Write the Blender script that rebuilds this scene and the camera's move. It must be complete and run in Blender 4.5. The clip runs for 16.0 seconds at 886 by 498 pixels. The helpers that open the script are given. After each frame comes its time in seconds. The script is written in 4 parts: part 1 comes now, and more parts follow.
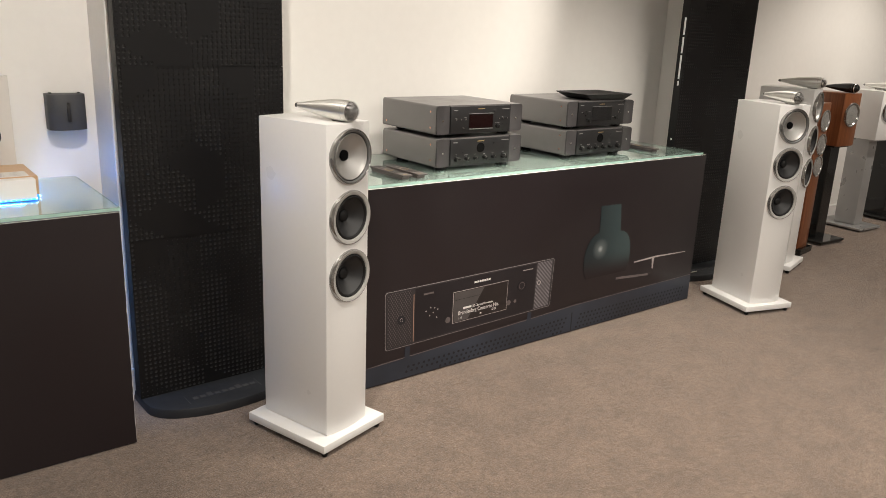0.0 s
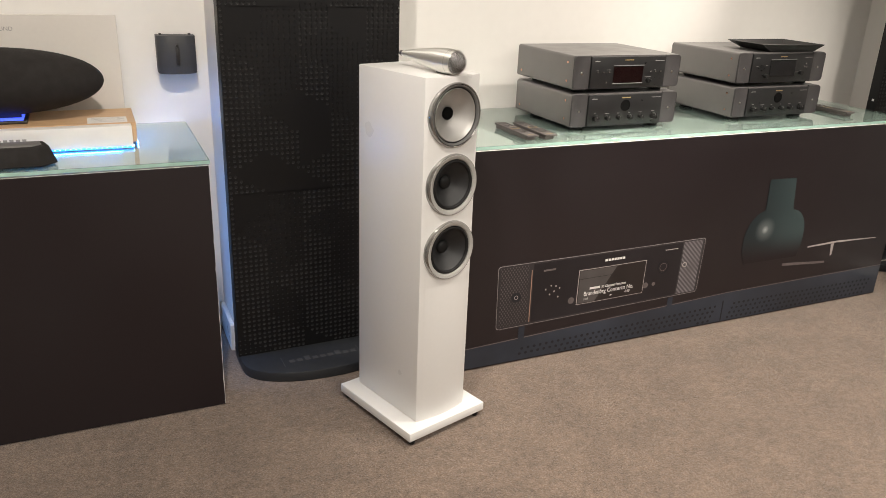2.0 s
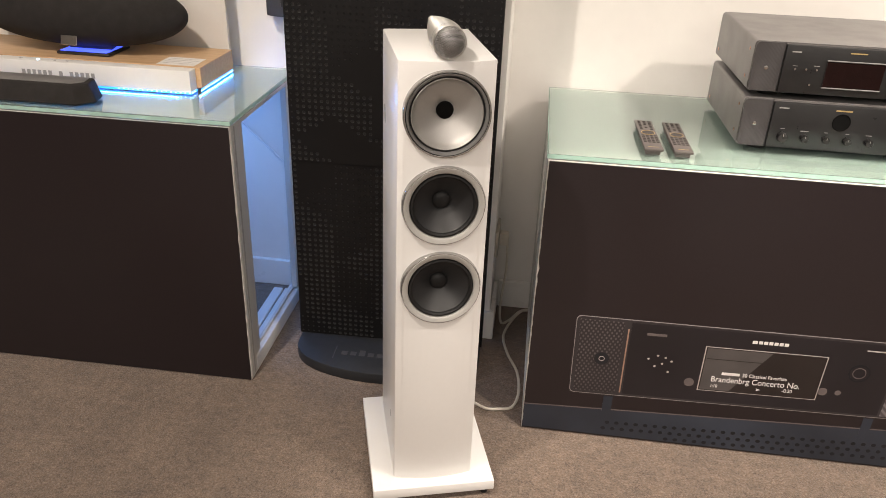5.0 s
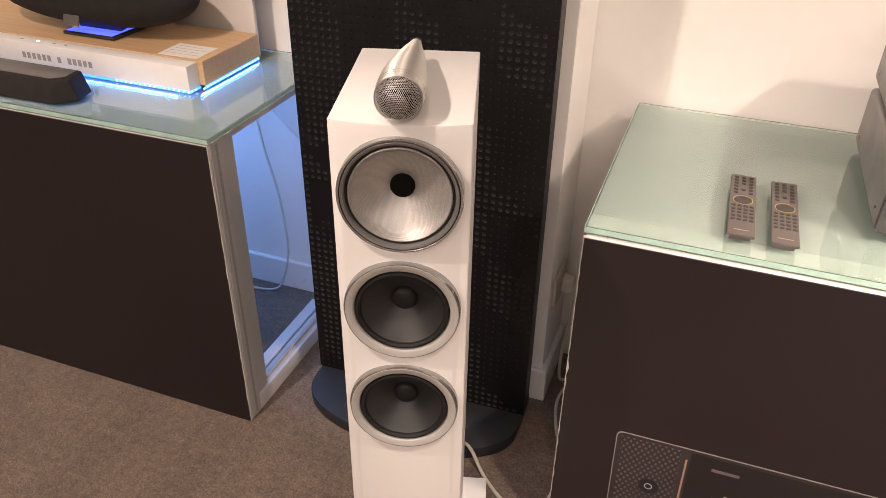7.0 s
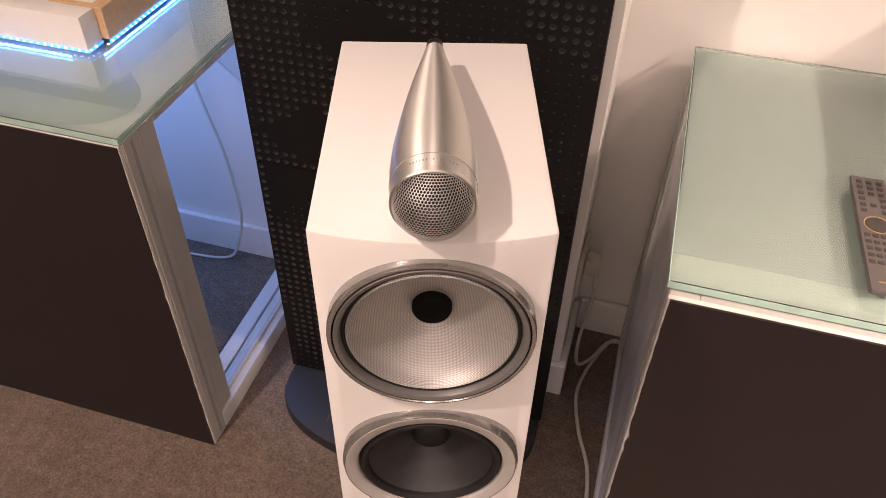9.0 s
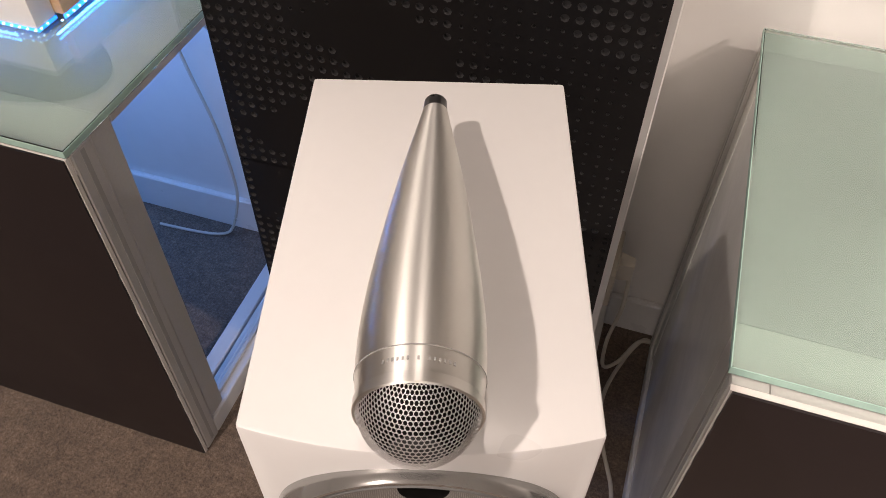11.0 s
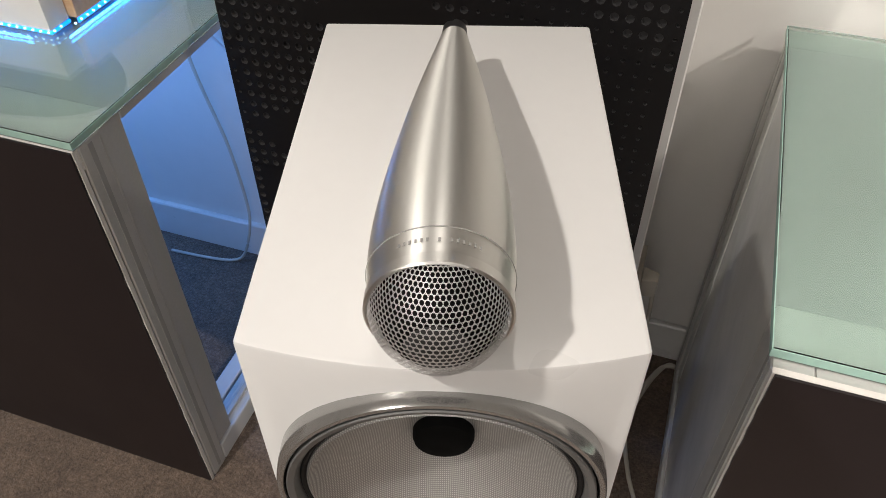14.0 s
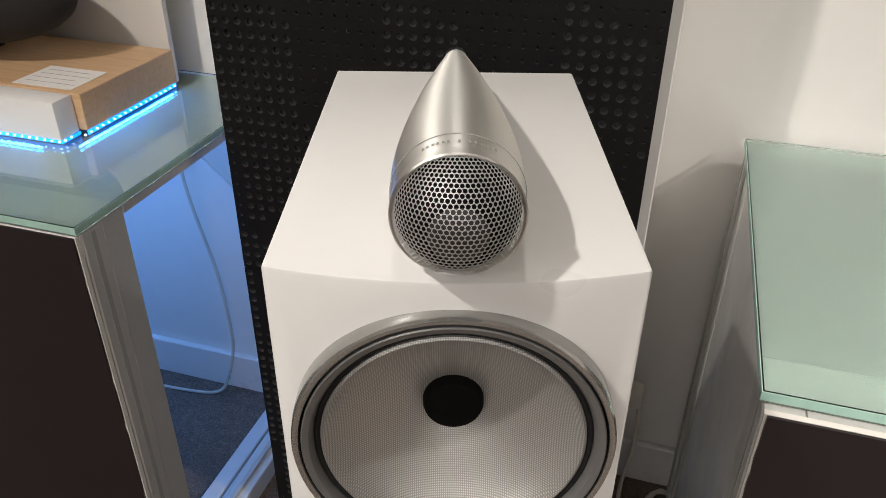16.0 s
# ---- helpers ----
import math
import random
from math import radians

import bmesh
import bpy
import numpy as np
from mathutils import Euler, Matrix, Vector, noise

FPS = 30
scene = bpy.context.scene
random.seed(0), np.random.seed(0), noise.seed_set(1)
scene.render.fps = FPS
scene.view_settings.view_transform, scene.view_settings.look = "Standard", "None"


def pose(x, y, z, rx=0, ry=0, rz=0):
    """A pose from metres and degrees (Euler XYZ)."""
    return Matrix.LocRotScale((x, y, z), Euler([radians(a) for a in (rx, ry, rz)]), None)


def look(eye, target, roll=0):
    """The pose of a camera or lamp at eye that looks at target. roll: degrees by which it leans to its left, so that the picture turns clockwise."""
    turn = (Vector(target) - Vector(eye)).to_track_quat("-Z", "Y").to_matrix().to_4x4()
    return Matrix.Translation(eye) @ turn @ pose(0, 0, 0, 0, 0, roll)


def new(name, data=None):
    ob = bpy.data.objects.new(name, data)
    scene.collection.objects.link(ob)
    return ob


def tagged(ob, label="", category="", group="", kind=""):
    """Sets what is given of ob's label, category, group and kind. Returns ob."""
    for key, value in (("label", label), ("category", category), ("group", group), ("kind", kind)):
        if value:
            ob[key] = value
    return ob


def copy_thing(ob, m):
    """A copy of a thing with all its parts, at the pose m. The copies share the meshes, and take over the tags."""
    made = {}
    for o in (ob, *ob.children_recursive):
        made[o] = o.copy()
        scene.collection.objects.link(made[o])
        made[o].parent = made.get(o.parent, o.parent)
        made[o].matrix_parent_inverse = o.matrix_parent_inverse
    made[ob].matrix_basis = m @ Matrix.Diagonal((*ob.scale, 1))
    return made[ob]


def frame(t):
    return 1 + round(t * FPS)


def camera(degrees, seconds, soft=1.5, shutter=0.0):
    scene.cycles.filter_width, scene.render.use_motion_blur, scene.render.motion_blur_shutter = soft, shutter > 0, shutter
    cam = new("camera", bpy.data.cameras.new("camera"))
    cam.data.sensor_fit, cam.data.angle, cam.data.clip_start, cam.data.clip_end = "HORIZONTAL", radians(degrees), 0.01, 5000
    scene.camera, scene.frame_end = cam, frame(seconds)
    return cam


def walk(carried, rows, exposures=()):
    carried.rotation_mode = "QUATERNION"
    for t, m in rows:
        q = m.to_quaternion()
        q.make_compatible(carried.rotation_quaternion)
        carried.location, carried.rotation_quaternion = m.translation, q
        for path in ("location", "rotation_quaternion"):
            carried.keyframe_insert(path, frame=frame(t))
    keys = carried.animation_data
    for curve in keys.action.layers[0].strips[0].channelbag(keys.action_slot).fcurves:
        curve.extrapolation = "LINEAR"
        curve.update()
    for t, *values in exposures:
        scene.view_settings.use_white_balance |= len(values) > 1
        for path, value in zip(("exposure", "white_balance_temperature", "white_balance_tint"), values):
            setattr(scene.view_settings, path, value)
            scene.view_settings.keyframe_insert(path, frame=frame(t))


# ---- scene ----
cam = camera(59.9, 16.0, 0.85)
PATH = [
    (0, (-0.082, 0.022, 1.321), (1.098, 1.541, 0.775), 2.4),
    (0.5, (-0.065, 0.029, 1.325), (1.053, 1.58, 0.739), 2.0),
    (1, (-0.011, 0.068, 1.322), (1.023, 1.661, 0.696), 1.7),
    (1.5, (0.103, 0.146, 1.323), (1.031, 1.786, 0.655), 1.7),
    (2, (0.245, 0.202, 1.322), (1.029, 1.902, 0.62), 2.3),
    (2.5, (0.449, 0.186, 1.34), (1.056, 1.944, 0.607), 3.0),
    (3, (0.614, 0.194, 1.343), (1.061, 1.991, 0.588), 3.2),
    (3.5, (0.775, 0.29, 1.348), (1.069, 2.105, 0.561), 2.9),
    (6, (1.449, 0.873, 1.403), (0.996, 2.555, 0.42), 1.9),
    (6.5, (1.476, 1.045, 1.421), (0.94, 2.677, 0.397), 1.5),
    (7, (1.457, 1.187, 1.428), (0.874, 2.775, 0.361), 0.9),
    (7.5, (1.376, 1.317, 1.424), (0.812, 2.878, 0.31), 0.6),
    (8, (1.289, 1.424, 1.416), (0.791, 2.956, 0.23), 0.6),
    (8.5, (1.24, 1.51, 1.422), (0.807, 2.986, 0.144), 1.0),
    (9, (1.213, 1.612, 1.421), (0.818, 3.025, 0.061), 1.3),
    (9.5, (1.185, 1.718, 1.414), (0.801, 3.071, -0.009), 1.4),
    (12, (1.153, 1.852, 1.379), (0.737, 3.096, -0.132), 0.3),
    (12.5, (1.15, 1.842, 1.364), (0.729, 3.103, -0.131), 0.2),
    (13, (1.155, 1.835, 1.345), (0.723, 3.119, -0.126), 0.0),
    (13.5, (1.16, 1.829, 1.331), (0.712, 3.136, -0.115), -0.2),
    (14, (1.163, 1.817, 1.316), (0.693, 3.162, -0.088), -0.5),
    (14.5, (1.167, 1.788, 1.307), (0.685, 3.194, -0.032), -0.4),
    (15, (1.169, 1.759, 1.293), (0.686, 3.238, 0.036), -0.1),
    (15.5, (1.171, 1.737, 1.269), (0.686, 3.294, 0.111), 0.4),
    (16, (1.175, 1.721, 1.244), (0.677, 3.355, 0.204), 0.6),
]
EXPO = [(0.0, -0.32, 6250, 7), (3.5, -0.18, 6350, 8), (6.0, -0.18, 6750, 15), (7.5, -0.25, 7250, 25), (9.5, -0.40, 7400, 30), (12.0, -0.53, 6100, 10), (16.0, -0.58, 6050, 8)]
walk(cam, [(t, look(eye, target, roll)) for t, eye, target, roll in PATH], EXPO)

# ---- light: warm ceiling spots over a showroom, plus added fill ----
CEIL = 2.75


def spot(x, y, tx, ty, watts, size=100, radius=0.035, tint=(1.0, 0.88, 0.76), blend=0.7):
    data = bpy.data.lights.new("ceiling_spot", "SPOT")
    data.energy, data.color, data.shadow_soft_size = watts, tint, radius
    data.spot_size, data.spot_blend = radians(size), blend
    ob = new("ceiling_spot", data)
    ob.matrix_world = look((x, y, CEIL - 0.03), (tx, ty, 0))
    return ob


world = bpy.data.worlds.new("room")
world.use_nodes = True
world.node_tree.nodes["Background"].inputs[0].default_value = (1.0, 0.9, 0.8, 1)
world.node_tree.nodes["Background"].inputs[1].default_value = 0.02
scene.world = world

spot(0.26, 1.05, 0.58, 1.9, 185, 125)
spot(2.15, 1.45, 2.15, 1.62, 270, 66, 0.05)
spot(3.2, 1.65, 2.80, 2.1, 150, 82, 0.05)
spot(3.3, 1.8, 0.95, 3.70, 215, 49, 0.03, blend=0.75)
# added spot above the tower, lifts its top and the pod's shadow
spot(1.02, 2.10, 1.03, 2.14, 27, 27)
spot(-0.75, -1.2, 0.3, 0.6, 85, 120)
spot(2.2, -1.2, 2.0, 0.2, 90, 100)
spot(6.0, 1.5, 5.7, 2.4, 215, 96)
spot(5.2, -1.2, 5.0, 0.2, 55, 110)
spot(-2.6, 1.05, -2.4, 1.8, 120, 110)


# unseen area lamps, added to fill the room with soft light
def ceiling_panel(x, y, w, d, watts):
    data = bpy.data.lights.new("ceiling_panel", "AREA")
    data.shape, data.size, data.size_y, data.energy, data.color = "RECTANGLE", w, d, watts, (1.0, 0.91, 0.81)
    ob = new("ceiling_panel", data)
    ob.matrix_world = pose(x, y, CEIL - 0.012)


ceiling_panel(0.8, -0.6, 1.2, 0.6, 27)
ceiling_panel(3.4, -0.6, 1.2, 0.6, 34)
ceiling_panel(0.8, -2.8, 1.2, 0.6, 40)
ceiling_panel(3.4, -2.8, 1.2, 0.6, 40)

# ---- materials ----


class Mat:
    """A node material with short helpers."""

    def __init__(self, name, color=(0.5, 0.5, 0.5), rough=0.5, metal=0.0, **more):
        self.m = bpy.data.materials.new(name)
        self.m.use_nodes = True
        self.n, self.l = self.m.node_tree.nodes, self.m.node_tree.links
        self.b = self.n["Principled BSDF"]
        self.set("Base Color", (*color, 1)), self.set("Roughness", rough), self.set("Metallic", metal)
        for k, v in more.items():
            self.set(k.replace("_", " "), v)
        self.color, self.rough = color, rough

    def set(self, k, v):
        self.b.inputs[k].default_value = v

    def node(self, kind, **values):
        nd = self.n.new(kind)
        for k, v in values.items():
            nd.inputs[k.replace("_", " ")].default_value = v
        return nd

    def coords(self, scale=(1, 1, 1)):
        tc = self.n.new("ShaderNodeTexCoord")
        mp = self.n.new("ShaderNodeMapping")
        mp.inputs["Scale"].default_value = scale
        self.l.new(tc.outputs["Object"], mp.inputs[0])
        return mp.outputs[0]

    def noise(self, scale, detail=3.0, stretch=(1, 1, 1), rough=0.55):
        nz = self.node("ShaderNodeTexNoise", Scale=scale, Detail=detail, Roughness=rough)
        self.l.new(self.coords(stretch), nz.inputs["Vector"])
        return nz.outputs["Fac"]

    def ramp(self, fac, stops):
        r = self.n.new("ShaderNodeValToRGB")
        els = r.color_ramp.elements
        while len(els) < len(stops):
            els.new(0.5)
        for e, (p, c) in zip(els, stops):
            e.position, e.color = p, (*c, 1)
        self.l.new(fac, r.inputs[0])
        return r.outputs[0]

    def mix(self, fac, a, b, mode="MIX"):
        x = self.n.new("ShaderNodeMix")
        x.data_type, x.blend_type = "RGBA", mode
        for sock, v in ((x.inputs[0], fac), (x.inputs[6], a), (x.inputs[7], b)):
            if isinstance(v, (int, float)):
                sock.default_value = v
            elif isinstance(v, tuple):
                sock.default_value = (*v, 1)
            else:
                self.l.new(v, sock)
        return x.outputs[2]

    def vary(self, scale, amount=0.08, fine=None):
        """Colour and gloss that wander a little, at two scales."""
        c = self.color
        lo, hi = tuple(v * (1 - amount) for v in c), tuple(min(1, v * (1 + amount)) for v in c)
        out = self.ramp(self.noise(scale, 4), [(0.3, lo), (0.7, hi)])
        if fine:
            out = self.mix(0.5, out, self.ramp(self.noise(fine, 2), [(0.3, lo), (0.7, hi)]))
        self.l.new(out, self.b.inputs["Base Color"])
        r = self.ramp(self.noise(scale * 2.3, 3), [(0.3, (max(0, self.rough - 0.06),) * 3), (0.7, (self.rough + 0.06,) * 3)])
        self.l.new(r, self.b.inputs["Roughness"])
        return self

    def bump(self, height, strength=0.3, distance=0.001):
        bp = self.node("ShaderNodeBump", Strength=strength, Distance=distance)
        self.l.new(height, bp.inputs["Height"])
        self.l.new(bp.outputs[0], self.b.inputs["Normal"])
        return self


def wave(mat, axis, pitch):
    w = mat.n.new("ShaderNodeTexWave")
    w.bands_direction = axis
    w.inputs["Scale"].default_value = 0.314159 / pitch
    mat.l.new(mat.coords(), w.inputs["Vector"])
    return w.outputs["Fac"]


M = {}


def make_materials():
    wall = Mat("wall_paint", (0.80, 0.78, 0.75), 0.62).vary(1.3, 0.02, 25)
    wall.bump(wall.noise(420, 3), 0.12, 0.0006)
    M["wall"] = wall
    M["skirting"] = Mat("white_gloss_paint", (0.80, 0.79, 0.77), 0.32).vary(6, 0.02, 60)
    ceil = Mat("ceiling_paint", (0.80, 0.79, 0.77), 0.8).vary(2, 0.02)
    M["ceiling"] = ceil
    c = Mat("carpet", (0.2, 0.16, 0.13), 0.95)
    a = c.ramp(c.noise(170, 5, rough=0.75), [(0.34, (0.100, 0.071, 0.053)), (0.5, (0.176, 0.130, 0.100)), (0.66, (0.28, 0.213, 0.167))])
    b = c.ramp(c.noise(7, 5, rough=0.65), [(0.3, (0.86, 0.86, 0.87)), (0.7, (1.22, 1.21, 1.19))])
    d = c.ramp(c.noise(48, 3), [(0.32, (0.78, 0.78, 0.78)), (0.68, (1.16, 1.16, 1.16))])
    c.l.new(c.mix(1.0, c.mix(1.0, a, b, "MULTIPLY"), d, "MULTIPLY"), c.b.inputs["Base Color"])
    c.set("Sheen Weight", 0.25), c.set("Specular IOR Level", 0.15)
    c.bump(c.noise(170, 5, rough=0.75), 1.0, 0.0045)
    M["carpet"] = c
    w = Mat("satin_white_lacquer", (0.80, 0.795, 0.785), 0.33).vary(3, 0.012, 90)
    w.bump(w.noise(900, 2), 0.03, 0.0003)
    M["lacquer"] = w
    M["baffle_white"] = w
    s = Mat("brushed_aluminium", (0.82, 0.815, 0.78), 0.43, 1.0, Anisotropic=0.88)
    tg = s.n.new("ShaderNodeTangent")
    tg.direction_type, tg.axis = "RADIAL", "Y"
    s.l.new(tg.outputs[0], s.b.inputs["Tangent"])
    s.set("Anisotropic Rotation", 0.25)
    s.bump(s.noise(700, 2, (0.05, 1, 0.05)), 0.10, 0.0002)
    M["alu"] = s
    M["alu_dark"] = Mat("dark_polished_metal", (0.26, 0.26, 0.265), 0.3, 1.0).vary(40, 0.1)
    M["ring"] = Mat("satin_silver_ring", (0.41, 0.405, 0.39), 0.50, 0.10).vary(30, 0.04)
    M["ring_dark"] = Mat("satin_grey_ring", (0.15, 0.15, 0.148), 0.45, 0.15).vary(30, 0.04)
    M["ring_clear"] = Mat("polished_silver_bezel", (0.40, 0.395, 0.385), 0.16, 0.75).vary(20, 0.03)
    g = Mat("grille_wire", (0.66, 0.65, 0.645), 0.40, 0.6).vary(80, 0.08)
    M["grille"] = g
    cone = Mat("woven_silver_cone", (0.5, 0.49, 0.47), 0.45, 0.62)
    wx, wz = wave(cone, "X", 0.0012), wave(cone, "Z", 0.0012)
    mt = cone.n.new("ShaderNodeMath")
    mt.operation = "MULTIPLY"
    cone.l.new(wx, mt.inputs[0]), cone.l.new(wz, mt.inputs[1])
    cone.l.new(cone.ramp(mt.outputs[0], [(0.0, (0.34, 0.335, 0.325)), (0.8, (0.66, 0.65, 0.63))]), cone.b.inputs["Base Color"])
    cone.bump(mt.outputs[0], 0.3, 0.0003)
    M["cone"] = cone
    bc = Mat("dark_paper_cone", (0.020, 0.0205, 0.022), 0.46)
    bc.vary(30, 0.15, 500).bump(bc.noise(900, 2), 0.15, 0.0004)
    M["bass_cone"] = bc
    M["rubber"] = Mat("black_rubber", (0.012, 0.012, 0.0125), 0.55, 0.0, Specular_IOR_Level=0.3).vary(60, 0.2)
    M["dome"] = Mat("grey_tweeter_dome", (0.025, 0.025, 0.026), 0.45).vary(60, 0.2)
    M["plug"] = Mat("matt_black_plug", (0.004, 0.004, 0.004), 0.8, 0.0, Specular_IOR_Level=0.08).vary(60, 0.2)
    p = Mat("black_graphic_print", (0.0112, 0.0072, 0.0092), 0.42).vary(1.2, 0.15, 150)
    p.set("Specular IOR Level", 0.62)
    M["print"] = p
    M["edge"] = Mat("white_foam_board_edge", (0.78, 0.75, 0.71), 0.7).vary(60, 0.05)
    f = Mat("anodised_frame", (0.60, 0.595, 0.575), 0.40, 0.2).vary(8, 0.05, 200)
    f.bump(f.noise(500, 2, (1, 1, 0.05)), 0.08, 0.0003)
    M["frame"] = f
    M["frame_white"] = Mat("white_powder_frame", (0.74, 0.75, 0.75), 0.4).vary(10, 0.03)
    gl = Mat("green_glass", (0.86, 0.955, 0.925), 0.0, 0.0, IOR=1.48)
    gl.set("Transmission Weight", 1.0)
    M["glass"] = gl
    M["glass_edge"] = Mat("green_glass_edge", (0.40, 0.60, 0.53), 0.15).vary(30, 0.12)
    bo = Mat("frosted_underlay", (0.178, 0.208, 0.192), 0.5).vary(2.5, 0.02)
    M["underlay"] = bo
    M["pane"] = Mat("frosted_pane", (0.70, 0.71, 0.69), 0.2).vary(3, 0.04, 60)
    M["underlay_band"] = Mat("pale_frosted_band", (0.228, 0.265, 0.240), 0.5).vary(3, 0.03, 60)
    k = Mat("black_perforated_lacquer", (0.0046, 0.0044, 0.0050), 0.45).vary(2.0, 0.12, 300)
    k.set("Specular IOR Level", 0.32)
    k.bump(k.noise(600, 2), 0.06, 0.0003)
    M["panel"] = k
    # lighter than the panel: light caught in the holes, put into the colour
    M["hole"] = Mat("lit_hole_wall", (0.036, 0.035, 0.036), 0.55).vary(40, 0.2)
    M["foot"] = Mat("dark_slate_base", (0.022, 0.024, 0.028), 0.5).vary(12, 0.15, 300)
    M["foot_print"] = Mat("engraved_grey_print", (0.06, 0.06, 0.063), 0.6).vary(90, 0.1)
    am = Mat("graphite_metal_case", (0.205, 0.197, 0.195), 0.38, 0.35).vary(5, 0.06, 700)
    am.bump(am.noise(1400, 2), 0.12, 0.0002)
    M["case"] = am
    M["face"] = Mat("black_faceplate", (0.020, 0.020, 0.021), 0.33, 0.2).vary(20, 0.1)
    ck = Mat("textured_black_cheek", (0.085, 0.081, 0.084), 0.34, 0.45)
    ck.vary(9, 0.15).bump(wave(ck, "DIAGONAL", 0.0045), 0.25, 0.0008)
    M["cheek"] = ck
    M["knob"] = Mat("black_satin_knob", (0.022, 0.022, 0.022), 0.28, 0.3).vary(40, 0.1)
    M["silver"] = Mat("polished_silver", (0.72, 0.71, 0.70), 0.18, 1.0).vary(50, 0.05)
    M["copper"] = Mat("copper_screw", (0.75, 0.42, 0.30), 0.25, 1.0).vary(50, 0.05)
    M["gold"] = Mat("gold_print", (0.46, 0.33, 0.15), 0.4, 0.3).vary(50, 0.1)
    M["mark"] = Mat("pale_grey_marking", (0.30, 0.29, 0.285), 0.6).vary(80, 0.08)
    M["display"] = Mat("dark_red_display", (0.0075, 0.0022, 0.0024), 0.10).vary(25, 0.3)
    M["display_dark"] = Mat("dark_display", (0.012, 0.012, 0.013), 0.10).vary(25, 0.3)
    re = Mat("grey_brown_plastic", (0.115, 0.10, 0.095), 0.48).vary(30, 0.06, 600)
    M["remote"] = re
    M["remote_key"] = Mat("grey_rubber_key", (0.052, 0.045, 0.043), 0.6).vary(80, 0.1)
    o = Mat("pale_oak", (0.5, 0.3, 0.15), 0.42)
    grain = o.ramp(o.noise(9, 6, (0.6, 14, 14), 0.65), [(0.25, (0.50, 0.315, 0.165)), (0.55, (0.585, 0.385, 0.215)), (0.8, (0.63, 0.43, 0.25))])
    o.l.new(grain, o.b.inputs["Base Color"])
    o.bump(o.noise(30, 4, (0.5, 14, 14)), 0.15, 0.0004)
    M["oak"] = o
    wn = Mat("walnut_veneer", (0.2, 0.08, 0.03), 0.3)
    wn.l.new(wn.ramp(wn.noise(7, 6, (12, 12, 0.7), 0.65), [(0.25, (0.115, 0.034, 0.012)), (0.7, (0.25, 0.088, 0.032))]), wn.b.inputs["Base Color"])
    M["walnut"] = wn
    fb = Mat("black_knit_fabric", (0.0135, 0.0112, 0.0105), 0.9)
    fb.vary(14, 0.15, 900).bump(fb.noise(1100, 2), 0.5, 0.0006)
    M["fabric"] = fb
    M["plastic"] = Mat("black_plastic", (0.02, 0.019, 0.019), 0.42).vary(20, 0.15, 500)
    M["wallspk"] = Mat("dark_grey_plastic", (0.055, 0.056, 0.060), 0.55).vary(20, 0.08, 500)
    M["board"] = Mat("grey_white_board", (0.66, 0.63, 0.59), 0.55).vary(2, 0.02, 80)
    M["box_white"] = Mat("white_painted_plinth", (0.74, 0.73, 0.71), 0.4).vary(5, 0.02, 80)
    M["paper"] = Mat("white_paper", (0.74, 0.72, 0.69), 0.7).vary(20, 0.04, 200)
    M["cable"] = Mat("cream_cable", (0.62, 0.58, 0.50), 0.45).vary(30, 0.06)
    M["socket"] = Mat("beige_socket", (0.46, 0.42, 0.35), 0.4).vary(30, 0.05)
    M["print_body"] = Mat("printed_player", (0.030, 0.026, 0.029), 0.4).vary(6, 0.25)
    pk = Mat("printed_texture", (0.10, 0.09, 0.095), 0.42)
    tw = []
    for k in (0, 1):
        w = pk.n.new("ShaderNodeTexWave")
        w.bands_direction = "X"
        w.inputs["Scale"].default_value = 0.314159 / 0.0095
        tc, mp = pk.n.new("ShaderNodeTexCoord"), pk.n.new("ShaderNodeMapping")
        mp.inputs["Rotation"].default_value = (0, radians(35 if k else -35), 0)
        pk.l.new(tc.outputs["Object"], mp.inputs[0]), pk.l.new(mp.outputs[0], w.inputs["Vector"])
        tw.append(w.outputs["Fac"])
    mul = pk.n.new("ShaderNodeMath")
    mul.operation = "MULTIPLY"
    pk.l.new(tw[0], mul.inputs[0]), pk.l.new(tw[1], mul.inputs[1])
    pk.l.new(pk.mix(pk.noise(9, 2), (0.020, 0.016, 0.018), pk.ramp(mul.outputs[0], [(0.1, (0.020, 0.016, 0.018)), (0.9, (0.21, 0.19, 0.195))])), pk.b.inputs["Base Color"])
    M["print_cheek"] = pk
    pb = Mat("printed_bright_texture", (0.2, 0.19, 0.2), 0.42)
    wv = wave(pb, "DIAGONAL", 0.009)
    pb.l.new(pb.mix(pb.noise(14, 2), pb.ramp(wv, [(0.2, (0.05, 0.045, 0.052)), (0.9, (0.25, 0.235, 0.25))]), (0.09, 0.08, 0.085)), pb.b.inputs["Base Color"])
    M["print_bright"] = pb
    M["print_line"] = Mat("printed_pale_line", (0.42, 0.38, 0.37), 0.5).vary(40, 0.08)
    M["print_fascia"] = Mat("printed_fascia_black", (0.0135, 0.0115, 0.0145), 0.38).vary(3, 0.25)
    M["print_rim"] = Mat("printed_rim_line", (0.26, 0.24, 0.24), 0.5).vary(40, 0.1)
    M["print_dim"] = Mat("printed_dim_line", (0.12, 0.10, 0.10), 0.5).vary(40, 0.15)
    M["print_copper"] = Mat("printed_copper_line", (0.30, 0.19, 0.14), 0.5).vary(40, 0.1)
    M["print_screen"] = Mat("printed_screen", (0.018, 0.014, 0.014), 0.35).vary(10, 0.2)
    M["print_shine"] = Mat("printed_screen_shine", (0.075, 0.068, 0.068), 0.35).vary(10, 0.15)
    M["print_text"] = Mat("printed_text", (0.70, 0.68, 0.67), 0.5).vary(40, 0.05)
